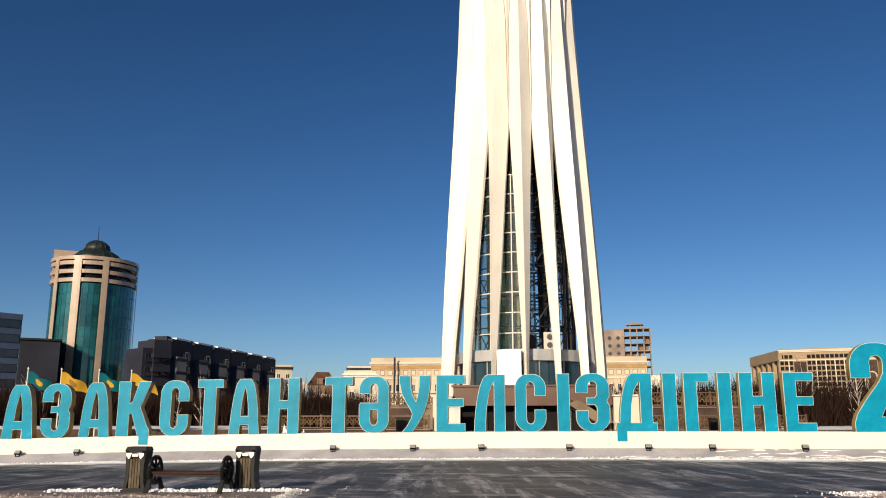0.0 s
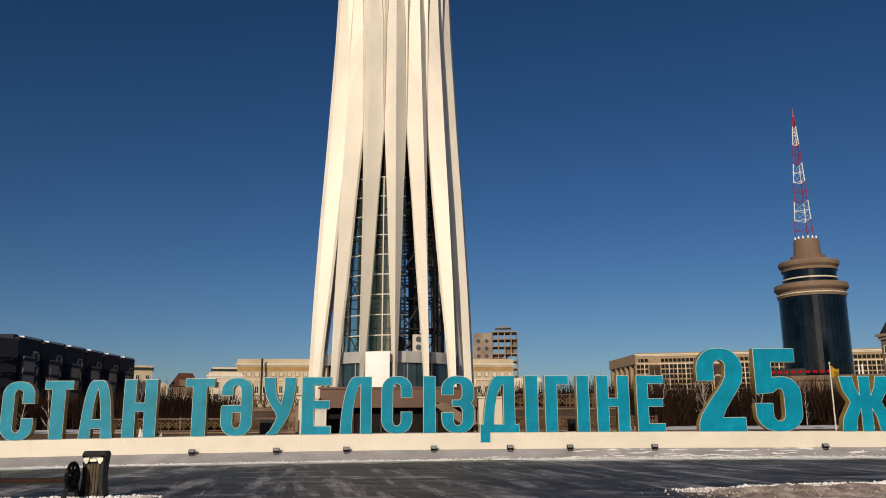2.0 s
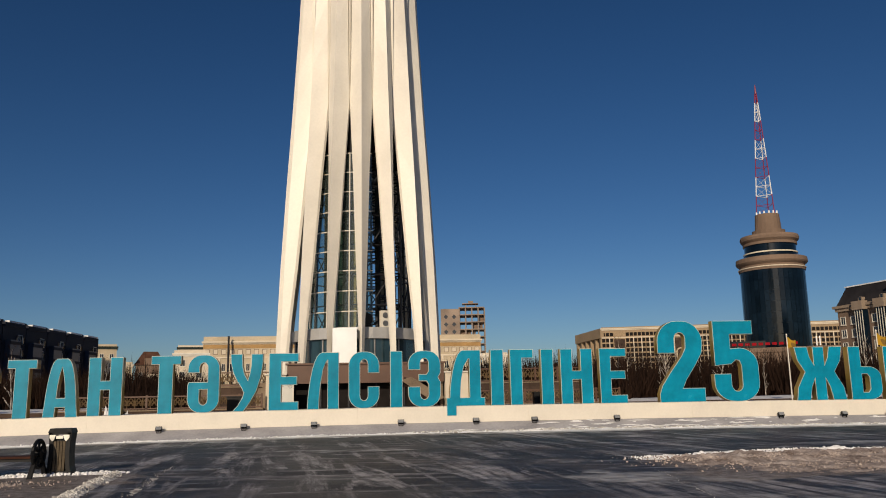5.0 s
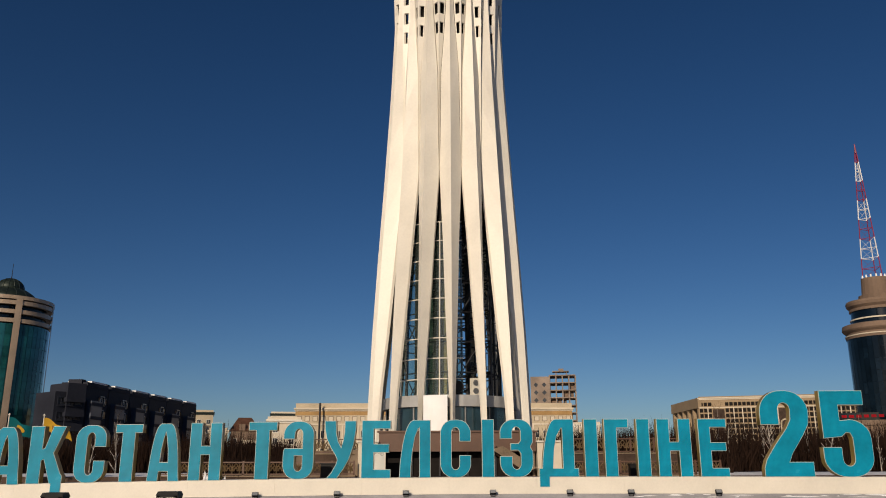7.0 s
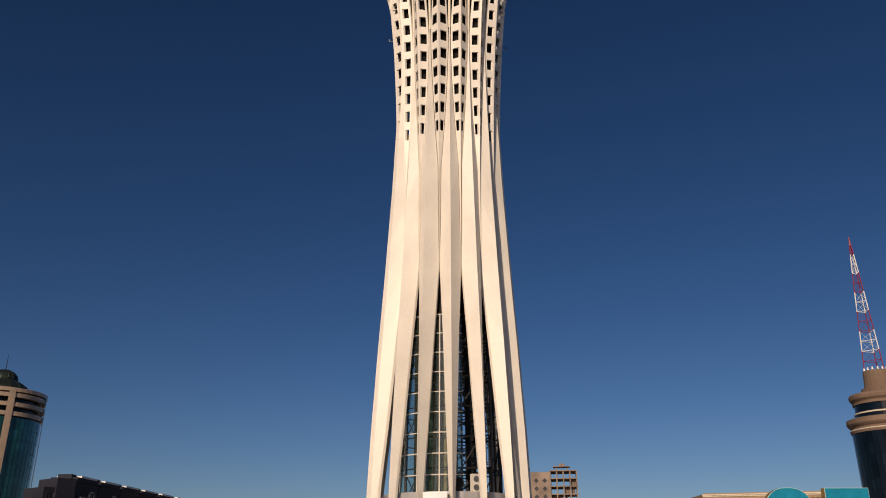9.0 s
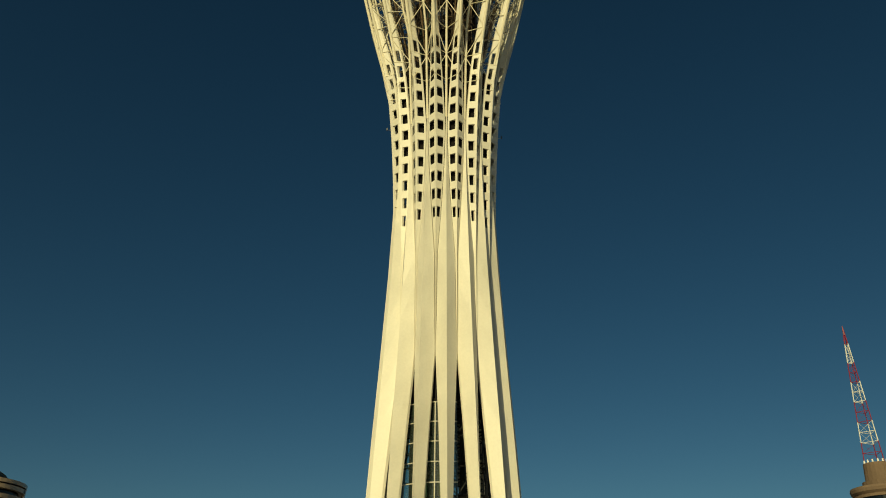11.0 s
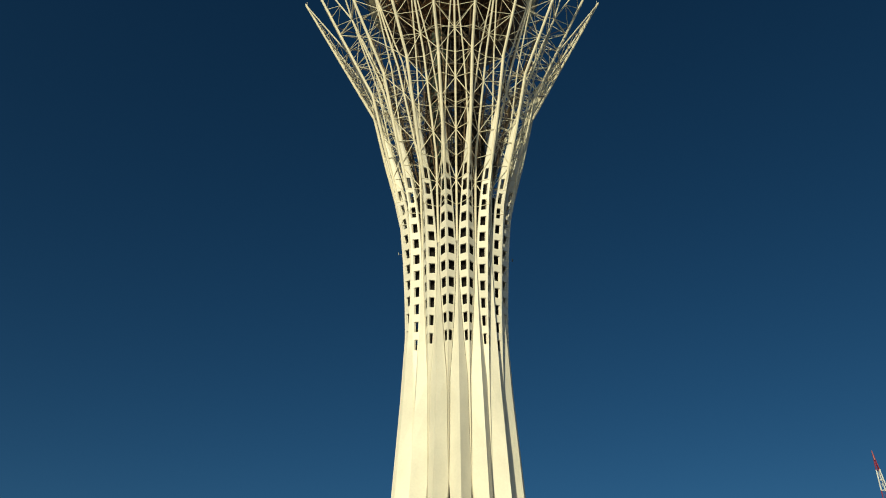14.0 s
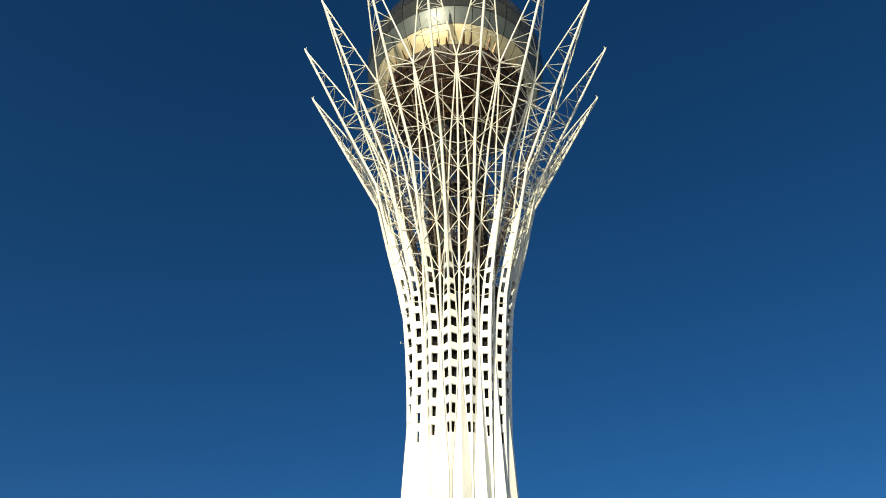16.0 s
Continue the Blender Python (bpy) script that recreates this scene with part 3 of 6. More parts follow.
for k in range(40):        # dark strips laid on the gold belt as reflections of the tips
    rr = random.Random(k)
    a = 360 / 40 * (k + rr.uniform(0.2, 0.8))
    l0 = rr.uniform(-37.5, -29)
    pts = [polar(a, (SR + 0.03) * math.cos(radians(l)), SC + (SR + 0.03) * math.sin(radians(l))) for l in (l0, l0 - (l0 + 39) * 0.5, -39.2)]
    part("reflected_streak", Shape().tube(pts[0], pts[1], 0.03, 4, 0.11).tube(pts[1], pts[2], 0.11, 4, 0.17), BRASS, sphere_frame)

# ---- shaft, stair and glazing inside the legs ----
LX, SX, SY = TX - 1.58, TX + 1.35, TY - 0.9
part("lift_shaft", Shape().lathe([(0.84, 2.6), (0.84, SC - 11.5)], 20, LX, TY - 1.0), LIFTCLAD, tower, "pale green clad lift shaft inside the tower")
for z in range(6, 76, 2):
    part("shaft_ring", Shape().lathe([(0.85, z), (0.93, z), (0.93, z + 0.12), (0.85, z + 0.12)], 20, LX, TY - 1.0), GREYSTEEL, tower)
for a in range(0, 360, 30):
    c = Vector((LX + 0.88 * math.sin(radians(a)), TY - 1.0 - 0.88 * math.cos(radians(a)), 6))
    part("shaft_bar", Shape().tube(c, c + Vector((0, 0, SC - 18)), 0.05, 5), DARKSTEEL, tower)
stair = part("stair_tower", Shape().tube((SX, SY, 5.6), (SX, SY, SC - 12), 0.2, 8), DARKSTEEL, tower, "dark steel spiral stair in an open frame")
st = Shape()
turn, rise, ro = 30.0, 0.19, 1.45
n = int((SC - 18) / rise)
for i in range(n):
    a, b2, z = radians(i * turn), radians(i * turn + 27), 5.7 + i * rise
    c0 = Vector((SX, SY, z))
    p0, p1 = c0 + Vector((0.2 * math.sin(a), -0.2 * math.cos(a), 0)), c0 + Vector((ro * math.sin(a), -ro * math.cos(a), 0))
    q0, q1 = c0 + Vector((0.2 * math.sin(b2), -0.2 * math.cos(b2), 0)), c0 + Vector((ro * math.sin(b2), -ro * math.cos(b2), 0))
    up = Vector((0, 0, 0.05))
    st.hexa([p0, p1, q1, q0, p0 + up, p1 + up, q1 + up, q0 + up])
    if i % 2 == 0:
        st.tube(p1, p1 + Vector((0, 0, 1.0)), 0.025, 4)
part("stair_tread", st, DARKSTEEL, stair, kind="stuff")
fr = Shape()
cs = [(SX + ro * 1.1 * sx, SY + ro * 1.1 * sy) for sx, sy in ((-1, -1), (1, -1), (1, 1), (-1, 1))]
for i, (x, y) in enumerate(cs):
    x2, y2 = cs[(i + 1) % 4]
    fr.tube((x, y, 5.6), (x, y, SC - 12), 0.085, 5)
    z = 5.8
    while z < SC - 14.5:
        fr.tube((x, y, z), (x2, y2, z), 0.06, 4).tube((x, y, z), (x2, y2, z + 2.2), 0.045, 4)
        z += 2.2
part("stair_frame", fr, DARKSTEEL, stair)
s = Shape()
lattice_z = [5.8 + 2.1 * i for i in range(8)]
for k in range(NLEG):
    a = TURN + (k + 0.5) * STEP
    s.tube(polar(a, 3.75, 5.5), polar(a, 3.55, 32), 0.08, 6)
    for i, (z0, z1) in enumerate(zip(lattice_z, lattice_z[1:])):
        s.tube(polar(a, 3.7, z0), polar(a + STEP, 3.7, z0), 0.05, 5)
        if (k + i) % 2:
            s.tube(polar(a, 3.7, z0), polar(a + STEP, 3.7, z1), 0.045, 5)
part("inner_lattice", s, DARKSTEEL, tower, "dark steel lattice behind the legs")
for k in range(NLEG):
    a = TURN + k * STEP
    if k not in (12, 13, 14, 15, 0):       # the rest stands open to the stair
        continue
    g = part("glazing_bay", Shape().lathe([(4.15, 6.0), (3.92, 18.6)], 2, TX, TY, a - STEP / 2, a + STEP / 2), GREENGLASS, tower, "pale green glazing between the legs")
    g.visible_shadow = False
    s = Shape()
    for i in range(10):
        z = 6.0 + 1.4 * i
        r = 4.17 - 0.0188 * (z - 6)
        for j in range(2):
            s.tube(polar(a - STEP / 2 + STEP / 2 * j, r, z), polar(a + STEP / 2 * j, r, z), 0.04, 5)
    for j in (-0.5,):
        s.tube(polar(a + j * STEP, 4.17, 6.0), polar(a + j * STEP, 3.94, 18.6), 0.045, 5)
    part("glazing_bar", s, FRAMEWHITE, g)
part("inner_wall", Shape().lathe([(3.4, 5.9), (3.2, 20)], 4, TX, TY, -13, -3), AMBER, tower, "ochre wall behind the glazing", smooth=True)
# near-black drum added to stand for shade at the top of the gaps
part("upper_shade_lining", Shape().lathe([(3.5, 19.0), (3.3, 27.0)], 32, TX, TY), DARKFILL, tower, "dark lining added for the shade where the legs join", smooth=True)
# near-black sheets added for the shade behind the open window ladders
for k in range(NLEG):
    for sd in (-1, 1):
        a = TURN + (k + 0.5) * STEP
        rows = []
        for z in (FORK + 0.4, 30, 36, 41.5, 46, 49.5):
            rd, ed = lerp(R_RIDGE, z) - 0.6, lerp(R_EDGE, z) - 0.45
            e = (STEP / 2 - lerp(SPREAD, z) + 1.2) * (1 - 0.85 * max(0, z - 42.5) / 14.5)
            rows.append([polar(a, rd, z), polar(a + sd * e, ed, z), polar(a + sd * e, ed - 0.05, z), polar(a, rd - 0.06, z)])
        part("shade_liner", Shape().loft(rows), DARKFILL, tower)

# ---- base drum ----
drum = part("base_drum", Shape().lathe([(4.55, 2.0), (4.55, 5.55)], 32, TX, TY), BASEGLASS, tower, "dark blue glass drum under a grey band")
part("drum_band", Shape().lathe([(4.6, 5.52), (4.82, 5.52), (4.82, 6.27), (4.1, 6.27), (2.2, 6.15)], 32, TX, TY), BAND, tower, "grey metal band over the glass drum")
for k in range(NLEG):
    a = TURN + (k + 0.5) * STEP
    part("drum_mullion", Shape().tube(polar(a, 4.6, 2.0), polar(a, 4.6, 5.52), 0.06, 5), GREYSTEEL, drum)
part("portal", Shape().lathe([(6.06, 2.4), (6.18, 2.4), (6.18, 6.12), (6.06, 6.12), (4.5, 6.12)], 5, TX, TY, -16.0, -1.2), PORTAL, tower, "bright white entrance surround")


def air_unit(a, z):
    u = thing("air_conditioner", polar(a, 3.95, z), "pale grey outdoor air conditioner on the drum roof", "air conditioner")
    m = Matrix.Translation(polar(a, 3.95, z)) @ Matrix.Rotation(radians(a), 4, 'Z')
    part("casing", Shape().box(-0.27, 0.27, -0.15, 0.2, 0.0, 1.2, m), FRAMEWHITE, u)
    for zz in (0.32, 0.87):
        c = m @ Vector((0, -0.15, zz))
        d = m.to_3x3() @ Vector((0, -1, 0))
        part("fan_grille", Shape().tube(c, c + d * 0.04, 0.2, 16), GREYSTEEL, u, "round grey fan grille")


air_unit(26, 6.28)
s = Shape()
c0 = polar(8, 3.9, 6.87)
s.tube(c0, c0 + Vector((0, -0.3, 0)), 0.45, 20, 0.4)
dish = thing("ventilation_drum", polar(7, 3.9, 6.28), "black round ventilation drum on the base roof", "vent")
part("drum_body", s, BLACKIRON, dish)
part("stand", Shape().box(c0.x - 0.3, c0.x + 0.3, c0.y - 0.25, c0.y - 0.05, 6.27, 6.55), BLACKIRON, dish)
aer = thing("aerial", polar(-88, 4.9, 44.8), "small thin aerial bracket on the tower neck", "aerial", "aerials")
part("bracket", Shape().tube(polar(-88, 4.6, 44.8), polar(-88, 5.2, 44.95), 0.02, 5).tube(polar(-88, 5.17, 44.85), polar(-88, 5.17, 45.12), 0.05, 5), GREYSTEEL, aer)
copy_thing(aer, Matrix.Translation(polar(92, 4.9, 44.2)) @ Matrix.Rotation(math.pi, 4, 'Z'))

# ---- raised terrace at the tower's foot ----
setting("terrace", Shape().lathe([(10.9, 0.0), (10.9, 2.3), (10.7, 2.3), (10.7, 2.62), (4.0, 2.62)], 48, TX, TY), STONE, "brown stone terrace round the tower foot", "terrace")

# ---- stage and letters ----
LY, LH = 38.2, 2.6


def az_x(a, y=LY):
    return y * math.tan(radians(a))


def build_stage():
    """White boarded stage in bays, a sloping grey skirt below, snow along its foot."""
    edges = [-40 + 4.0 * i for i in range(20)]
    for i, (x0, x1) in enumerate(zip(edges, edges[1:])):
        if i == 0:
            root = tagged(new("stage", Shape().box(-40, 36, 38.6, 41.2, -0.5, 0.35).mesh("stage", STAGE)), "long low white stage carrying the letters", "stage", kind="structure")
        s = Shape()
        a, b = lie(x0), lie(x1)
        g = 0.002
        s.hexa([(x0 + g, LY + 0.02, a - 0.74), (x1 - g, LY + 0.02, b - 0.74), (x1 - g, LY + 0.02, b), (x0 + g, LY + 0.02, a),
                (x0 + g, 41.2, a - 0.74), (x1 - g, 41.2, b - 0.74), (x1 - g, 41.2, b), (x0 + g, 41.2, a)])
        part("stage_panel", s, STAGE, root)
        s = Shape()
        s.hexa([(x0, 37.1, a - 1.16), (x1, 37.1, b - 1.16), (x1, LY, b - 0.75), (x0, LY, a - 0.75),
                (x0, 39.5, a - 1.4), (x1, 39.5, b - 1.4), (x1, 39.5, b - 0.75), (x0, 39.5, a - 0.75)])
        part("stage_skirt", s, SKIRT, root, "sloping grey skirt of the stage")


build_stage()


def arc(cx, cy, rx, ry, a0, a1, n=7):
    return [(cx + rx * math.cos(radians(a0 + (a1 - a0) * i / n)), cy + ry * math.sin(radians(a0 + (a1 - a0) * i / n))) for i in range(n + 1)]


S = 0.37        # stroke, as a share of a letter's width


def ring_right_top(ro=0.42, rv=0.24):
    """Outer arcs of round letters: from the left at the top, over to the right."""
    return arc(ro, 1 - rv, ro, rv, 180, 90) + arc(1 - ro, 1 - rv, ro, rv, 90, 0)


def ring_right_low(ro=0.42, rv=0.24):
    return arc(1 - ro, rv, ro, rv, 0, -90) + arc(ro, rv, ro, rv, 270, 180)


IN_TOP = arc(0.5, 0.78, 0.125, 0.085, 0, 180)
IN_LOW = arc(0.5, 0.22, 0.125, 0.085, 180, 360)

GLYPH = {
    "А": ([(0, 0)] + [(0.02 + 0.30 * (i / 8) ** 1.5, 0.98 * math.sin(radians(90 * i / 8)) ** 1.0) for i in range(1, 8)] + [(0.34, 1), (0.66, 1)]
          + [(0.98 - 0.30 * (i / 8) ** 1.5, 0.98 * math.sin(radians(90 * i / 8))) for i in range(7, 0, -1)] + [(1, 0), (0.66, 0), (0.64, 0.17), (0.36, 0.17), (0.34, 0)],
          [[(0.375, 0.33), (0.40, 0.55), (0.46, 0.76), (0.5, 0.84), (0.54, 0.76), (0.60, 0.55), (0.625, 0.33)]]),
    "З": (ring_right_top() + [(1, 0.60), (0.93, 0.53), (0.93, 0.51), (1, 0.44)] + ring_right_low() + [(0, 0.36), (0.375, 0.36)] + IN_LOW
          + [(0.625, 0.40), (0.56, 0.46), (0.32, 0.46), (0.32, 0.58), (0.56, 0.58), (0.625, 0.63)] + IN_TOP + [(0.375, 0.66), (0, 0.66)], []),
    "Қ": ([(0, 0), (S, 0), (S, 0.40), (0.44, 0.42), (0.62, 0.08), (0.66, 0), (0.70, 0), (0.70, -0.15), (1, -0.15), (1, 0.14), (0.95, 0.17), (0.70, 0.53), (0.99, 1), (0.62, 1), (0.44, 0.62), (S, 0.60), (S, 1), (0, 1)], []),
    "С": (ring_right_top() + [(1, 0.62), (0.625, 0.62)] + IN_TOP + [(0.375, 0.72), (0.375, 0.28)] + IN_LOW + [(0.625, 0.38), (1, 0.38)] + ring_right_low(), []),
    "Т": ([(0, 1), (0, 0.85), (0.26, 0.85), (0.26, 0), (0.74, 0), (0.74, 0.85), (1, 0.85), (1, 1)], []),
    "Н": ([(0, 0), (S, 0), (S, 0.44), (1 - S, 0.44), (1 - S, 0), (1, 0), (1, 1), (1 - S, 1), (1 - S, 0.60), (S, 0.60), (S, 1), (0, 1)], []),
    "Ә": (ring_right_top() + ring_right_low() + [(0, 0.48), (0.04, 0.53), (0.625, 0.53)] + IN_TOP + [(0.375, 0.69), (0, 0.69)],
          [arc(0.5, 0.22, 0.125, 0.085, 180, 360) + [(0.625, 0.40), (0.375, 0.40)]]),
    "У": ([(0, 1), (0.01, 0.86), (0.08, 0.68), (0.22, 0.52), (0.36, 0.40), (0.42, 0.32), (0.38, 0.24), (0.24, 0.10), (0.08, 0), (0.42, 0), (0.62, 0.16), (0.80, 0.34), (0.93, 0.58), (1, 0.84), (1, 1), (0.64, 1), (0.635, 0.80), (0.60, 0.66), (0.54, 0.54), (0.44, 0.64), (0.38, 0.78), (0.36, 1)], []),
    "Е": ([(0, 0), (1, 0), (1, 0.15), (0.42, 0.15), (0.42, 0.44), (0.95, 0.44), (0.95, 0.59), (0.42, 0.59), (0.42, 0.85), (1, 0.85), (1, 1), (0, 1)], []),
    "Л": ([(0, 0)] + [(0.46 * (i / 8) ** 1.6, math.sin(radians(90 * i / 8))) for i in range(1, 9)] + [(1, 1), (1, 0), (0.64, 0), (0.64, 0.86), (0.60, 0.84), (0.50, 0.70), (0.42, 0.45), (0.38, 0.20), (0.37, 0)], []),
    "І": ([(0, 0), (1, 0), (1, 1), (0, 1)], []),
    "Г": ([(0, 0), (0.52, 0), (0.52, 0.84), (1, 0.84), (1, 1), (0, 1)], []),
    "Д": ([(0, 0.15), (0.08, 0.15)] + [(0.08 + 0.36 * (i / 8) ** 1.5, 0.15 + 0.85 * math.sin(radians(90 * i / 8))) for i in range(1, 9)] + [(0.90, 1), (0.90, 0.15), (1, 0.15), (1, 0), (0.26, 0), (0.26, -0.17), (0, -0.17)],
          [[(0.36, 0.15), (0.39, 0.45), (0.46, 0.70), (0.58, 0.84), (0.60, 0.84), (0.60, 0.15)]]),
    "2": ([(0, 0), (1, 0), (1, 0.17), (0.52, 0.17), (0.60, 0.27), (0.84, 0.47), (0.97, 0.60)] + arc(0.56, 0.74, 0.44, 0.26, -10, 90) + arc(0.44, 0.74, 0.44, 0.26, 90, 180) + [(0, 0.60), (0.38, 0.60)]
          + arc(0.5, 0.78, 0.12, 0.075, 180, 0) + [(0.61, 0.66), (0.52, 0.56), (0.25, 0.36), (0.06, 0.20), (0, 0.10)], []),
    "5": ([(0.03, 1), (0.92, 1), (0.92, 0.83), (0.40, 0.83), (0.40, 0.65), (0.60, 0.66)] + arc(0.58, 0.44, 0.42, 0.22, 80, 0) + arc(0.56, 0.22, 0.44, 0.22, 0, -90) + arc(0.44, 0.22, 0.44, 0.22, 270, 180)
          + [(0, 0.34), (0.38, 0.34)] + arc(0.5, 0.20, 0.12, 0.075, 180, 360) + [(0.62, 0.44), (0.58, 0.50), (0.50, 0.51), (0.40, 0.46), (0.03, 0.44)], []),
    "Ж": ([(0, 0), (0.27, 0), (0.32, 0.25), (0.39, 0.40), (0.39, 0), (0.61, 0), (0.61, 0.40), (0.68, 0.25), (0.73, 0), (1, 0), (0.96, 0.24), (0.80, 0.53), (0.93, 0.74), (0.98, 1), (0.72, 1), (0.68, 0.80), (0.61, 0.66), (0.61, 1), (0.39, 1), (0.39, 0.66), (0.32, 0.80), (0.28, 1), (0.02, 1), (0.07, 0.74), (0.20, 0.53), (0.04, 0.24)], []),
    "Ь": ([(0, 0)] + [(0.58, 0)] + arc(0.60, 0.20, 0.40, 0.20, -90, 0) + arc(0.60, 0.42, 0.40, 0.20, 0, 90) + [(0.38, 0.62), (0.38, 1), (0, 1)],
          [[(0.38, 0.14), (0.55, 0.14), (0.62, 0.20), (0.62, 0.42), (0.55, 0.48), (0.38, 0.48)]]),
}
LETTERS = [("А", -33.53, -31.82, 1), ("З", -31.43, -29.79, 1), ("А", -29.23, -27.44, 1), ("Қ", -27.03, -25.04, 1), ("С", -24.43, -22.64, 1), ("Т", -22.13, -20.49, 1),
           ("А", -20.03, -18.04, 1), ("Н", -17.48, -15.44, 1), ("Т", -13.70, -11.82, 1), ("Ә", -11.37, -9.31, 1), ("У", -8.61, -6.45, 1), ("Е", -6.05, -4.04, 1),
           ("Л", -3.44, -1.28, 1), ("С", -0.61, 1.52, 1), ("І", 2.28, 3.13, 1), ("З", 3.53, 5.80, 1), ("Д", 6.19, 8.87, 1), ("І", 9.30, 10.20, 1), ("Г", 10.66, 12.28, 1),
           ("І", 12.81, 13.66, 1), ("Н", 14.15, 16.33, 1), ("Е", 16.81, 18.60, 1), ("2", 20.73, 23.65, 1.5), ("5", 24.28, 27.05, 1.5), ("Ж", 29.20, 32.06, 1),
           ("Ь", 32.35, 34.06, 1), ("І", 34.28, 35.06, 1), ("Л", 35.35, 36.96, 1)]


def outline_mesh(name, glyph, w, h, y0, y1, shrink, mat):
    """A letter's outline, with its counters, filled and pushed out from y0 back to y1."""
    cu = bpy.data.curves.new(name, 'CURVE')
    cu.dimensions, cu.fill_mode = '2D', 'BOTH'
    cu.extrude, cu.offset = (y1 - y0) / 2, -shrink
    outer, holes = glyph
    for loop in [outer] + holes:
        sp = cu.splines.new('POLY')
        pts = []
        for x, y in loop:
            q = (x * w, y * h)
            if not pts or (q[0] - pts[-1][0]) ** 2 + (q[1] - pts[-1][1]) ** 2 > 1e-5:
                pts.append(q)
        sp.points.add(len(pts) - 1)
        for pnt, q in zip(sp.points, pts):
            pnt.co = (q[0], q[1], 0, 1)
        sp.use_cyclic_u = True
    tmp = bpy.data.objects.new(name, cu)
    scene.collection.objects.link(tmp)
    bpy.context.view_layer.update()
    me = bpy.data.meshes.new_from_object(tmp.evaluated_get(bpy.context.evaluated_depsgraph_get()))
    bpy.data.objects.remove(tmp)
    bpy.data.curves.remove(cu)
    me.transform(Matrix.Translation((0, (y0 + y1) / 2, 0)) @ Matrix.Rotation(math.pi / 2, 4, 'X'))
    me.materials.clear()
    me.materials.append(mat)
    me.name = name
    return me


MADE = {}
for ch, a0, a1, k in LETTERS:
    x0, x1 = az_x(a0), az_x(a1)
    h, w = LH * k, x1 - x0
    z = min(lie(x0), lie(x1)) - 0.005
    lt = thing("letter" if ch not in "25" else "digit", (x0, LY, z), "big teal %s %s with pale rim, on the stage" % ("digit" if ch in "25" else "letter", "Ы" if ch == "Ь" else ch), "letter", "letters of the sign")
    for nm, y0, y1, shr, mt in (("body", 0.03, 0.40, 0.0, GILT), ("rim", 0.0, 0.028, 0.0, RIM), ("face", -0.02, -0.001, 0.022, TEAL)):
        me = outline_mesh(nm, GLYPH[ch], w, h, y0, y1, shr, mt)
        ob = new(nm, me)
        ob.parent = lt


def floodlight(x):
    y, z = 37.95, lie(x) - 0.78
    f = thing("floodlight", (x, y, z), "small black floodlight on the stage skirt", "floodlight", "stage floodlights")
    m = Matrix.Translation((x, y, z))
    part("bracket", Shape().box(-0.11, -0.09, -0.03, 0.03, -0.05, 0.16, m).box(0.09, 0.11, -0.03, 0.03, -0.05, 0.16, m).box(-0.11, 0.11, -0.04, 0.04, -0.06, -0.03, m), BLACKIRON, f)
    t = m @ Matrix.Translation((0, 0, 0.13)) @ Matrix.Rotation(radians(-35), 4, 'X')
    head = part("lamp_head", Shape().box(-0.14, 0.14, -0.05, 0.07, -0.09, 0.09, t).box(-0.10, 0.10, 0.07, 0.10, -0.06, 0.06, t), BLACKIRON, f)
    part("lens", Shape().box(-0.12, 0.12, -0.056, -0.051, -0.075, 0.075, t), CHROME, head)


for a in (-38, -35.3, -32.5, -29.2, -13.06, -7.63, -2.95, 3.0, 8.2, 12.24, 17.8, 28.15, 31.8, 34.3):
    floodlight(az_x(a, 37.95))

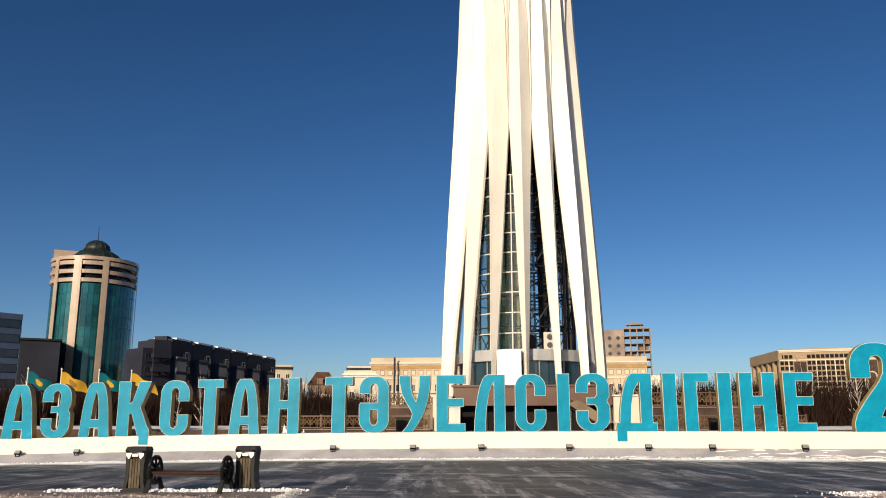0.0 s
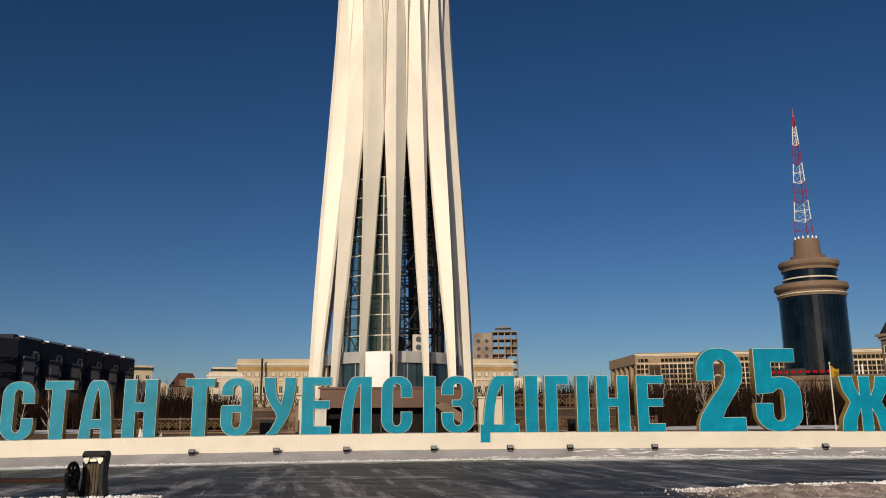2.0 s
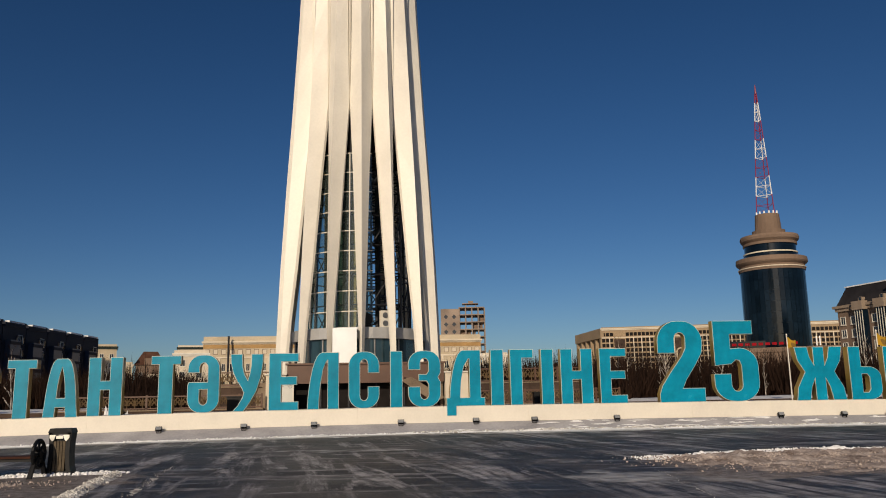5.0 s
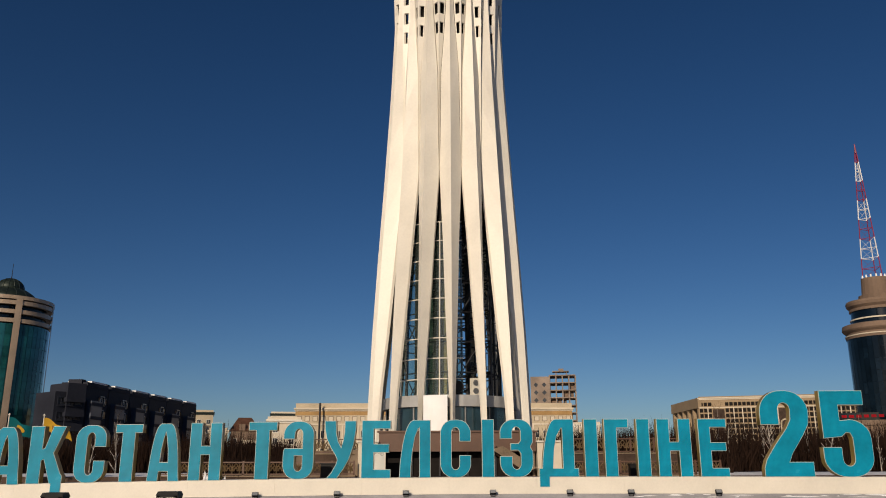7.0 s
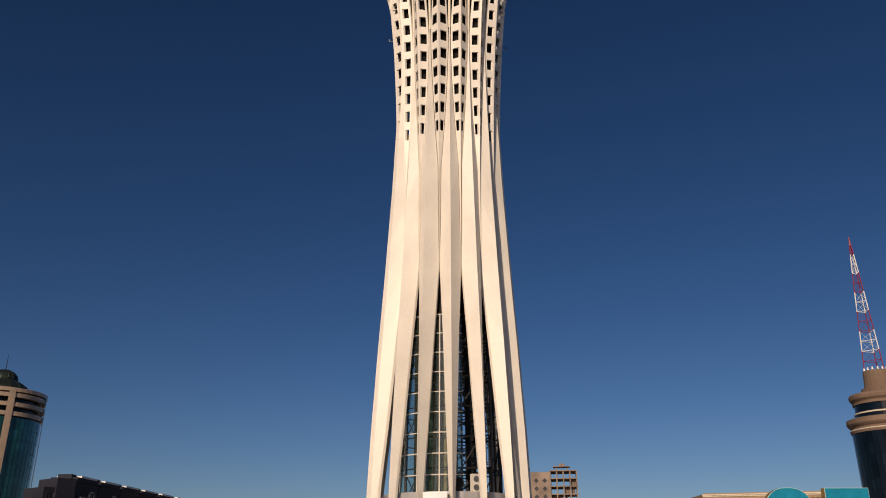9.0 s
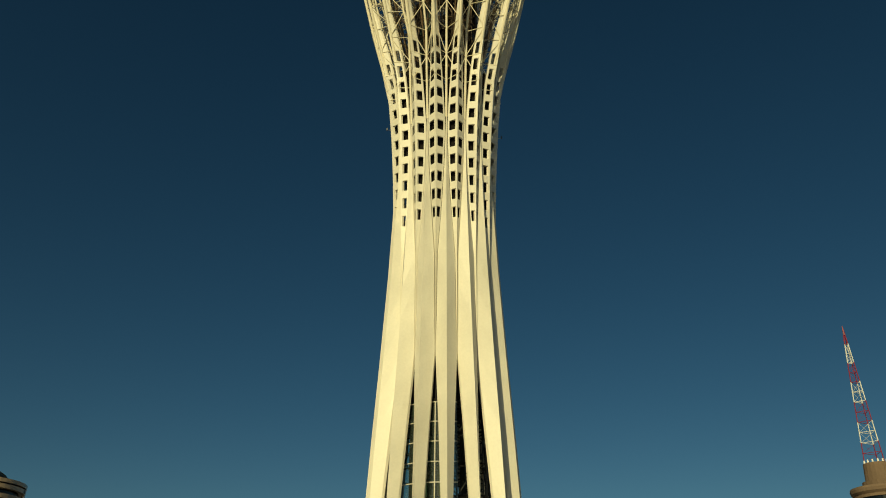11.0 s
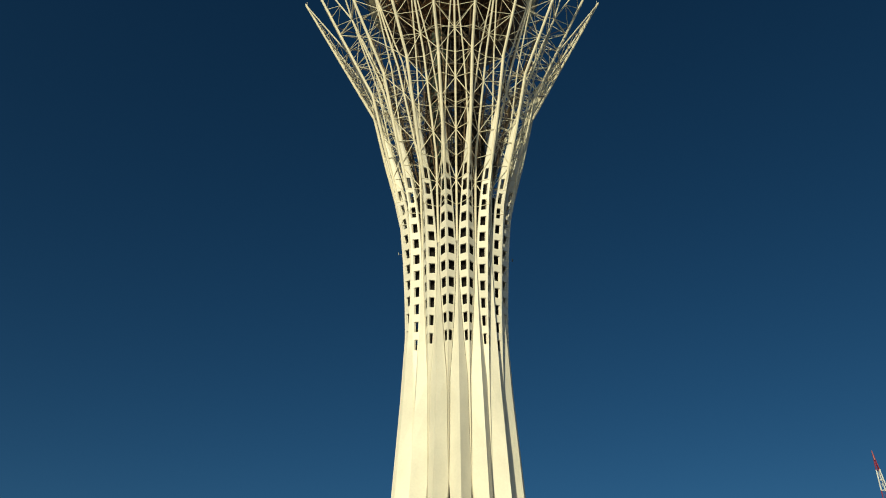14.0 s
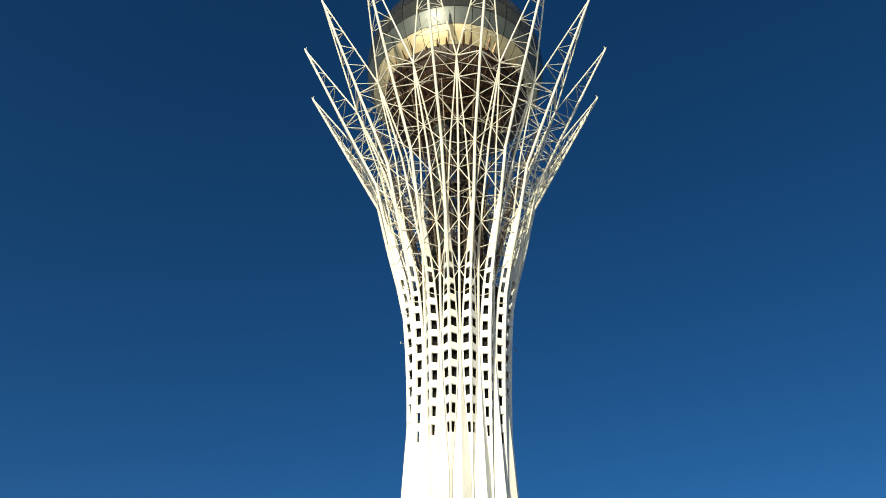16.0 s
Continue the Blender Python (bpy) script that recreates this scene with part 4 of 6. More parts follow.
# ---- bench between two litter bins ----
def litter_bin(x, y):
    z = fall(x, y)
    b = thing("litter_bin", (x, y, z), "black cast-iron litter bin with dark slats, on the snowy asphalt", "litter bin", "litter bins")
    m = Matrix.Translation((x, y, z)) @ Matrix.Diagonal((0.92, 0.95, 0.96, 1))
    part("foot_plate", Shape().box(-0.33, 0.33, -0.24, 0.24, 0.0, 0.06, m).box(-0.29, 0.29, -0.21, 0.21, 0.06, 0.10, m), BLACKIRON, b)
    for sx in (-1, 1):      # waisted side frames
        s = Shape()
        zs = [0.08, 0.2, 0.5, 0.8, 0.98, 1.08]
        wd = [0.31, 0.27, 0.245, 0.255, 0.28, 0.26]
        for (z0, w0), (z1, w1) in zip(zip(zs, wd), zip(zs[1:], wd[1:])):
            s.hexa([m @ Vector(c) for c in ((sx * w0, -0.2, z0), (sx * (w0 - 0.10), -0.2, z0), (sx * (w1 - 0.10), -0.2, z1), (sx * w1, -0.2, z1), (sx * w0, 0.2, z0), (sx * (w0 - 0.10), 0.2, z0), (sx * (w1 - 0.10), 0.2, z1), (sx * w1, 0.2, z1))])
        part("side_frame", s, BLACKIRON, b)
    for fy in (-0.19, 0.16):
        for i in range(4):
            xx = -0.145 + 0.075 * i
            part("slat", Shape().box(xx, xx + 0.06, fy, fy + 0.03, 0.10, 0.80, m), BINWOOD, b)
    part("liner", Shape().box(-0.2, 0.2, -0.14, 0.14, 0.11, 0.86, m), BLACKIRON, b)
    hood = part("hood", Shape().hexa([m @ Vector(c) for c in ((-0.29, -0.22, 1.0), (0.29, -0.22, 1.0), (0.26, -0.17, 1.1), (-0.26, -0.17, 1.1), (-0.29, 0.22, 1.0), (0.29, 0.22, 1.0), (0.26, 0.17, 1.1), (-0.26, 0.17, 1.1))]).box(-0.27, 0.27, -0.2, 0.2, 0.955, 1.0, m), BLACKIRON, b)
    for sx in (-1, 1):
        q = [(sx * 0.24, -0.235, 0.95), (sx * 0.09, -0.235, 0.95), (sx * 0.13, -0.235, 0.83), (sx * 0.17, -0.235, 0.80), (sx * 0.24, -0.235, 0.88)]
        part("plate", Shape().add([m @ Vector(c) for c in q] + [m @ Vector((c[0], -0.215, c[2])) for c in q], [(0, 1, 2, 3, 4), (9, 8, 7, 6, 5)] + [(i, (i + 1) % 5, 5 + (i + 1) % 5, 5 + i) for i in range(5)]), CHROME, hood, "small pale plate")
    part("name_bar", Shape().box(-0.08, 0.08, -0.232, -0.215, 0.86, 0.93, m), CHROME, hood)
    return b


litter_bin(-9.30, 19.75)
litter_bin(-6.73, 20.2)


def bench(p, q):
    """Iron ends with round wheels and long brown slats between them."""
    p, q = Vector((*p, fall(*p))), Vector((*q, fall(*q)))
    d = (q - p).normalized()
    m = Matrix.Translation(p) @ Matrix.Rotation(math.atan2(d.y, d.x), 4, 'Z')
    L = (q - p).length
    b = thing("bench", p, "low brown slatted bench with black wheel-shaped iron ends, among snow", "bench")
    for x in (0.0, L):
        s = Shape()
        for i in range(24):
            a0, a1 = 2 * math.pi * i / 24, 2 * math.pi * (i + 1) / 24
            s.tube(m @ Vector((x, 0.30 * math.cos(a0), 0.52 + 0.30 * math.sin(a0))), m @ Vector((x, 0.30 * math.cos(a1), 0.52 + 0.30 * math.sin(a1))), 0.045, 6)
        for i in range(4):
            a0 = math.pi * i / 4
            s.tube(m @ Vector((x, 0.29 * math.cos(a0), 0.52 + 0.29 * math.sin(a0))), m @ Vector((x, -0.29 * math.cos(a0), 0.52 - 0.29 * math.sin(a0))), 0.035, 5)
        s.tube(m @ Vector((x - 0.06, 0, 0.52)), m @ Vector((x + 0.06, 0, 0.52)), 0.09, 10)
        end = part("end_wheel", s, BLACKIRON, b, "black iron wheel at the bench end")
        for sy in (-1, 1):
            s = Shape()
            s.hexa([m @ Vector(c) for c in ((x - 0.04, sy * 0.16, 0.34), (x + 0.04, sy * 0.16, 0.34), (x + 0.05, sy * 0.36, 0.0), (x - 0.05, sy * 0.36, 0.0), (x - 0.04, sy * 0.22, 0.36), (x + 0.04, sy * 0.22, 0.36), (x + 0.05, sy * 0.44, 0.0), (x - 0.05, sy * 0.44, 0.0))])
            part("foot", s, BLACKIRON, end)
    for i in range(6):
        y = -0.27 + 0.095 * i
        part("slat", Shape().box(0.02, L - 0.02, y, y + 0.075, 0.44, 0.485, m), BENCHWOOD, b)
    for y in (-0.2, 0.2):
        part("rail", Shape().box(0.0, L, y - 0.02, y + 0.02, 0.37, 0.44, m), BLACKIRON, b)


bench((-8.85, 19.72), (-7.03, 19.62))

# ---- cleared snow, lying in ridges and lumps ----


def snow_ridge(path, width, height, seed, mat, label, step=0.07, lumps=60, size=(0.010, 0.032), spread=0.33):
    """A rough bank along a path, with clods on and beside it."""
    s = Shape()
    pts = []
    for (x0, y0), (x1, y1) in zip(path, path[1:]):
        n = max(2, int(math.hypot(x1 - x0, y1 - y0) / step))
        pts += [(x0 + (x1 - x0) * i / n, y0 + (y1 - y0) * i / n) for i in range(n)]
    cross = 17
    vs = []
    for i, (x, y) in enumerate(pts):
        j = min(i + 1, len(pts) - 1)
        k = max(j - 1, 0)
        dx, dy = pts[j][0] - pts[k][0], pts[j][1] - pts[k][1]
        l = math.hypot(dx, dy) or 1
        nx, ny = -dy / l, dx / l
        w = width * (0.65 + 0.7 * noise.noise((x * 0.5 + seed, y * 0.5, 0)))
        taper = min(1, i / 8, (len(pts) - 1 - i) / 8)
        for c in range(cross):
            u = c / (cross - 1) * 2 - 1
            q = (x + nx * u * w, y + ny * u * w)
            hh = height * max(0, 1 - u * u) * (0.55 + 0.9 * noise.noise((q[0] * 1.3, q[1] * 1.3, seed))) + 0.5 * height * (1 - u * u) * noise.noise((q[0] * 5, q[1] * 5, seed + 3)) + (0.3 * height + 0.008) * (1 - u * u) * noise.noise((q[0] * 14, q[1] * 14, seed + 5))
            vs.append((q[0], q[1], fall(*q) - 0.015 + max(0, hh) * taper))
    s.add(vs, [(i * cross + c, i * cross + c + 1, (i + 1) * cross + c + 1, (i + 1) * cross + c) for i in range(len(pts) - 1) for c in range(cross - 1)])
    r = random.Random(seed)
    for _ in range(lumps):
        x, y = r.choice(pts)
        ox, oy = r.gauss(0, width * spread), r.gauss(0, width * spread)
        x, y = x + ox, y + oy
        q = r.uniform(*size) * (0.6 + 0.8 * r.random() ** 3)
        ring = [(x + q * math.cos(a + r.uniform(-.3, .3)) * r.uniform(.7, 1.2), y + q * math.sin(a) * r.uniform(.7, 1.2)) for a in (0, 1.05, 2.1, 3.14, 4.2, 5.2)]
        z = fall(x, y) + height * 0.5 * max(0, 1 - (ox * ox + oy * oy) / (0.5 * width * width))
        s.add([(a, b, z - 0.01) for a, b in ring] + [(x + (a - x) * .75, y + (b - y) * .75, z + q * .7) for a, b in ring] + [(x, y, z + q)],
              [(i, (i + 1) % 6, 6 + (i + 1) % 6, 6 + i) for i in range(6)] + [(6 + i, 6 + (i + 1) % 6, 12) for i in range(6)])
    single("snow_bank", s, mat, label, "snow", "snow banks", kind="stuff", smooth=False)


snow_ridge([(-11.4, 19.6), (-9.6, 19.85), (-8.2, 19.75), (-6.6, 20.0), (-5.3, 20.1)], 0.24, 0.07, 3, SNOW, "lumpy cleared snow heaped round the bench and bins", lumps=900, size=(0.018, 0.05))
snow_ridge([(-5.4, 20.0), (-5.25, 18.2), (-5.0, 16.2), (-4.7, 13.8), (-4.3, 11.5)], 0.27, 0.08, 17, DIRTYSNOW, "narrow dirty ridge of ploughed snow", lumps=1500, size=(0.01, 0.034))
snow_ridge([(-4.5, 21.6), (-4.2, 18.5), (-3.7, 14.0), (-3.4, 11.5)], 0.22, 0.022, 19, DIRTYSNOW, "thin line of frozen slush", lumps=120, size=(0.004, 0.012))
snow_ridge([(-13.0, 18.2), (-10.6, 17.5), (-8.6, 17.9), (-6.2, 17.8)], 1.5, 0.07, 13, SANDSNOW, "brown sandy trodden snow in front of the bench", lumps=700, size=(0.01, 0.03))
snow_ridge([(-11.0, 15.2), (-8.6, 14.4), (-6.4, 15.0)], 1.3, 0.05, 15, SANDSNOW, "brown sandy trodden snow on the square", lumps=500, size=(0.008, 0.025))
snow_ridge([(6.9, 20.0), (7.7, 19.9), (9.8, 20.8), (12.1, 21.4), (13.5, 20.9), (18.5, 20.0)], 0.34, 0.13, 23, SNOW, "crest of a ploughed snow bank on the asphalt", lumps=1500, size=(0.012, 0.036), spread=0.4)
snow_ridge([(7.4, 19.1), (9.6, 19.2), (12.2, 19.5), (14.5, 19.0), (19.0, 18.3)], 2.3, 0.16, 25, SANDSNOW, "brown sandy slope of the ploughed snow bank", lumps=2200, size=(0.010, 0.034))
snow_ridge([(8.2, 17.2), (10.8, 16.8), (14.0, 16.9), (18.0, 16.4)], 2.0, 0.08, 29, SANDSNOW, "thin sandy snow beside the bank", lumps=1200, size=(0.008, 0.026))
snow_ridge([(6.8, 19.6), (6.3, 16.5), (5.6, 12.4), (5.3, 10.8)], 0.10, 0.016, 31, DIRTYSNOW, "thin snow edge of a tyre track", lumps=60, size=(0.003, 0.008))
snow_ridge([(az_x(a, 36.7), 36.7) for a in range(-44, 45, 4)], 0.5, 0.09, 37, SNOW, "strip of snow along the foot of the stage", step=0.25, lumps=1600, size=(0.015, 0.045))
snow_ridge([(az_x(a, 37.0), 37.05) for a in (4, 10, 13, 17, 21, 26, 34)], 0.45, 0.13, 41, DIRTYSNOW, "drifted snow lying on the stage skirt", step=0.2, lumps=500, size=(0.02, 0.06))

def skirt_snow(spans, count, seed):
    """Thin blown snow, lying in uneven patches on the sloping skirt."""
    r = random.Random(seed)
    s = Shape()
    for _ in range(count):
        x, f = r.uniform(*r.choice(spans)), r.random() ** 1.6
        rx, rf = r.uniform(0.05, 0.65), r.uniform(0.01, 0.045)
        n = 10
        ring = []
        for i in range(n):
            a = 2 * math.pi * i / n
            k = r.uniform(0.6, 1.2)
            ring.append((x + rx * k * math.cos(a), min(0.98, max(0.02, f + rf * k * math.sin(a)))))

        def on(q, h):
            return (q[0], 37.1 + 1.1 * q[1], lie(q[0]) - 1.16 + 0.41 * q[1] + h)

        s.add([on(q, 0.004) for q in ring] + [on((x + (q[0] - x) * 0.6, f + (q[1] - f) * 0.6), 0.02) for q in ring] + [on((x, f), 0.03)],
              [(i, (i + 1) % n, n + (i + 1) % n, n + i) for i in range(n)] + [(n + i, n + (i + 1) % n, 2 * n) for i in range(n)])
    single("blown_snow", s, SNOW, "thin blown snow in patches on the grey stage skirt", "snow", "snow banks", kind="stuff", smooth=True)


skirt_snow(((4.5, 20), (8, 14), (14, 26)), 110, 61)

# ---- ornamental railings and low terraces behind the stage ----
def scroll(s, x, z, w, h, m):
    """One scroll panel of bent iron: two volutes and a heart."""
    for sx in (-1, 1):
        pr = None
        for i in range(13):
            a = i / 12 * 2.2 * math.pi
            r = (0.24 - 0.16 * i / 12) * w
            p = m @ Vector((x + sx * (0.25 * w + r * math.cos(a) * 0.9), 0, z + h * 0.45 + r * math.sin(a) * h / w * 1.4))
            if pr is not None:
                s.tube(pr, p, 0.032, 4)
            pr = p
    s.tube(m @ Vector((x, 0, z)), m @ Vector((x, 0, z + h)), 0.03, 4)
    s.tube(m @ Vector((x - w / 2, 0, z + h)), m @ Vector((x, 0, z + h * 0.55)), 0.03, 4)
    s.tube(m @ Vector((x + w / 2, 0, z + h)), m @ Vector((x, 0, z + h * 0.55)), 0.03, 4)


def railing(x0, x1, y, z, h, label):
    n = max(1, round((x1 - x0) / 1.3))
    w = (x1 - x0) / n
    f = thing("railing", ((x0 + x1) / 2, y, z), label, "railing", "terrace railings")
    m = Matrix.Translation((0, y, 0))
    part("top_rail", Shape().box(x0, x1, -0.06, 0.06, z + h - 0.07, z + h, m), BROWNFASCIA, f)
    part("bottom_rail", Shape().box(x0, x1, -0.05, 0.05, z + 0.04, z + 0.10, m), BROWNFASCIA, f)
    for i in range(n + 1):
        part("post", Shape().box(x0 + i * w - 0.05, x0 + i * w + 0.05, -0.05, 0.05, z, z + h + 0.05, m), BROWNFASCIA, f)
    for i in range(n):
        s = Shape()
        for j in range(3):
            scroll(s, x0 + (i + (j + 0.5) / 3) * w, z + 0.1, w * 0.32, h - 0.2, m)
        part("scroll_panel", s, GILTIRON, f, "bent-iron scroll panel")


def terrace_wall(name, x0, x1, y, z0, z1, depth, label):
    s = Shape().box(x0, x1, y, y + depth, z0, z1)
    ob = setting(name, s, BROWNWALL, label, "retaining wall")
    n = int((x1 - x0) / 1.6)
    cap = Shape()
    for i in range(n):
        w = (x1 - x0) / n
        cap.box(x0 + i * w + 0.01, x0 + (i + 1) * w - 0.01, y - 0.06, y + 0.4, z1, z1 + 0.07)
    part("coping", cap, STONE, ob, "brown stone coping")
    return ob


for x0, x1 in ((-16.5, -5.2), (6.6, 15.1)):
    terrace_wall("terrace_wall_low", x0, x1, 46.0, -0.4, 1.10, 4.0, "low brown stone retaining wall")
    railing(x0 + 0.1, x1 - 0.1, 46.15, 1.17, 0.74, "brown iron railing with scrollwork on a low wall")
    terrace_wall("terrace_wall_high", -8.6 if x0 < 0 else 6.6, x1 if x0 < 0 else 14.0, 50.0, -0.4, 2.35, 3.0, "upper brown stone retaining wall")
    railing(-8.4 if x0 < 0 else 6.7, x1 - 0.1 if x0 < 0 else 13.8, 50.15, 2.42, 0.85, "brown iron railing with scrollwork on the upper terrace")


def build_entrance():
    """Brown fascia over a dark recess, pale side blocks and a sloping stair canopy, in front of the tower."""
    e = thing("entrance", (0, 47.5, 0), "brown-fronted dark entrance with pale side walls below the tower", "entrance")
    part("fascia", Shape().box(-4.0, 4.9, 46.8, 47.1, 2.45, 3.5).box(-4.1, 5.0, 46.7, 47.1, 3.5, 3.6), BROWNFASCIA, e)
    part("roof", Shape().box(-4.0, 4.9, 47.1, 54.0, 3.3, 3.44), STONE, e)
    # back of the recess is near-black: its shade is put into the colour
    part("back_wall", Shape().box(-4.0, 4.9, 47.85, 47.95, 0.0, 3.3), DARKFILL, e)
    for x in (-3.9, 4.7):
        part("side_wall", Shape().box(x, x + 0.15, 47.1, 47.85, 0, 3.3), STONE, e)
    for x in (-2.2, -0.6, 1.0, 2.6):
        part("glazing_post", Shape().box(x, x + 0.09, 47.5, 47.6, 0, 3.3), DARKSTEEL, e)
    # near-black sheet standing for the shade in the opening
    part("dark_sheet", Shape().box(-3.8, 4.7, 47.66, 47.69, 0.0, 3.3), DARKFILL, e)
    for x0, x1 in ((-5.15, -4.05), (4.95, 6.5)):
        part("pale_block", Shape().box(x0, x1, 46.6, 50.2, -0.3, 2.95), BEIGE2, e, "pale rendered side block")
        part("block_coping", Shape().box(x0 - 0.06, x1 + 0.06, 46.5, 50.3, 2.95, 3.03), FRAMEWHITE, e)
    for x0, z0, x1, z1 in ((2.6, 2.7, 4.7, 1.4), (2.6, 2.3, 4.7, 1.0)):
        part("stair_rail", Shape().tube((x0, 46.6, z0), (x1, 46.6, z1), 0.06, 6), BRONZE, e)
    part("stair_panel", Shape().hexa([(2.4, 46.5, 2.55), (3.0, 46.5, 2.75), (4.9, 46.5, 1.55), (4.3, 46.5, 1.3), (2.4, 46.6, 2.55), (3.0, 46.6, 2.75), (4.9, 46.6, 1.55), (4.3, 46.6, 1.3)]), STONE, e)
    b = thing("display_board", (-4.0, 45.2, 0), "pale display board in a white frame", "board")
    part("panel", Shape().box(-4.75, -3.55, 45.2, 45.24, 0.9, 2.75), CHROME, b)
    part("frame", Shape().box(-4.82, -4.75, 45.17, 45.27, 0, 2.82).box(-3.55, -3.48, 45.17, 45.27, 0, 2.82).box(-4.82, -3.48, 45.17, 45.27, 2.75, 2.82), FRAMEWHITE, b)


build_entrance()


def kiosk(x, y, w, h):
    k = thing("kiosk", (x, y, 0), "small black metal box standing behind the letters", "kiosk", "kiosks")
    part("cabinet", Shape().box(x - w / 2, x + w / 2, y, y + 0.5, 0, h), BLACKIRON, k)
    part("lid", Shape().box(x - w / 2 - 0.04, x + w / 2 + 0.04, y - 0.04, y + 0.54, h, h + 0.06), BLACKIRON, k)


kiosk(-6.3, 43.5, 0.9, 1.75)
kiosk(9.9, 44.0, 0.7, 1.7)
# snow lying on the low terraces
snow_ridge([(-15.5, 45.0), (-13.6, 45.2), (-11.6, 45.0)], 0.7, 1.5, 51, SNOW, "pile of snow on the terrace", lumps=60, size=(0.05, 0.12))

# ---- flags on poles ----
def flag(az, d, top, color, mat, w=3.0, h=1.5, turn=8.0):
    x, y = d * math.sin(radians(az)), d * math.cos(radians(az))
    f = thing("flagpole", (x, y, 0), "white flagpole with a %s flag drooping in the wind" % color, "flag", "flags")
    part("pole", Shape().tube((x, y, 0), (x, y, top), 0.05, 8, 0.035).tube((x, y, top), (x, y, top + 0.12), 0.08, 8, 0.02), FRAMEWHITE, f)
    s, e = Shape(), Shape()
    nx, nz = 14, 7

    def at(u, v, off=0.0):
        return (x + w * u * 0.9 + 0.15 * w * v * u, y + 0.25 * math.sin(7 * u + 1.5 * v) * u + off, top - 0.15 - h * v - 0.42 * u ** 1.2 * w + 0.07 * math.sin(9 * u))

    for off in (-0.01, 0.01):
        o = [at(i / nx, j / nz, off) for j in range(nz + 1) for i in range(nx + 1)]
        s.add(o, [(j * (nx + 1) + i, j * (nx + 1) + i + 1, (j + 1) * (nx + 1) + i + 1, (j + 1) * (nx + 1) + i) for j in range(nz) for i in range(nx)])
    cloth = part("cloth", s, mat, f, smooth=True)
    c = [at(0.5 + 0.17 * math.cos(a), 0.48 + 0.26 * math.sin(a), -0.03) for a in (2 * math.pi * i / 14 for i in range(14))]
    part("emblem", e.add(c, [tuple(range(14))]), FLAGMARK if mat == FLAGYELLOW else FLAGYELLOW, cloth, "plain round mark")


for az, mt, cn in ((-32.5, FLAGTEAL, "teal"), (-30.6, FLAGYELLOW, "yellow"), (-28.4, FLAGTEAL, "teal"), (-26.45, FLAGYELLOW, "yellow")):
    flag(az, 62, 5.05, cn, mt, 1.9, 0.8)
for az, mt, cn, tp in ((28.85, FLAGYELLOW, "yellow", 5.4), (34.0, FLAGYELLOW, "yellow", 5.4)):
    flag(az, 62, tp, cn, mt, 0.8, 0.8)

# ---- the town round the square ----
def spot(az, d):
    return Vector((d * math.sin(radians(az)), d * math.cos(radians(az)), 0))


def window_meshes(key, w, h, frame_mat, glass=None, bars=1, sill=True):
    """Frame ring with a set-back pane; both meshes shared by all windows of that kind."""
    if key in MADE:
        return MADE[key]
    t = min(0.16, w * 0.1)
    o, i4 = [(-w / 2 - t, -t), (w / 2 + t, -t), (w / 2 + t, h + t), (-w / 2 - t, h + t)], [(-w / 2, 0), (w / 2, 0), (w / 2, h), (-w / 2, h)]
    ring = [(x, y, z) for y in (-0.12, 0.05) for x, z in o + i4]
    f = Shape().add(ring, [q for k in range(4) for n in ((k + 1) % 4,) for q in ((k, n, 4 + n, 4 + k), (8 + n, 8 + k, 12 + k, 12 + n), (n, k, 8 + k, 8 + n), (4 + k, 4 + n, 12 + n, 12 + k))])
    for i in range(bars):
        x = -w / 2 + w * (i + 1) / (bars + 1)
        f.box(x - 0.04, x + 0.04, -0.05, 0.03, 0, h)
    if sill:
        f.box(-w / 2 - t * 1.5, w / 2 + t * 1.5, -0.24, 0.02, -t * 1.8, -t)
    p = Shape().box(-w / 2, w / 2, 0.0, 0.03, 0, h)
    MADE[key] = (f.mesh("window", frame_mat), p.mesh("pane", glass or WINGLASS))
    return MADE[key]


def put_window(parent, meshes, m):
    loc = Matrix.Translation(-origin(parent)) @ m
    w = new("window", meshes[0])
    w.parent = parent
    w.matrix_basis = loc
    g = new("pane", meshes[1])
    g.parent = w


def wall_frame(p, q):
    """Local axes of a facade: x from p to q, z up, -y outwards."""
    d = (q - p).normalized()
    return Matrix.Translation(p) @ Matrix.Rotation(math.atan2(d.y, d.x), 4, 'Z'), (q - p).length


def block(name, p, q, depth, h, mat, label, category="building", cornice=None, parapet=0.8):
    """A long block: p to q is its front as seen from the square."""
    m, L = wall_frame(p, q)
    b = thing(name, p, label, category)
    part("wall", Shape().box(0, L, 0, depth, 0, h, m), mat, b)
    if cornice:
        part("cornice", Shape().box(-0.5, L + 0.5, -0.6, depth + 0.5, h - 0.5, h, m).box(-0.25, L + 0.25, -0.3, depth + 0.25, h - 1.0, h - 0.5, m), cornice, b)
        part("parapet", Shape().box(0, L, 0, depth, h, h + parapet, m), mat, b)
    return b, m, L


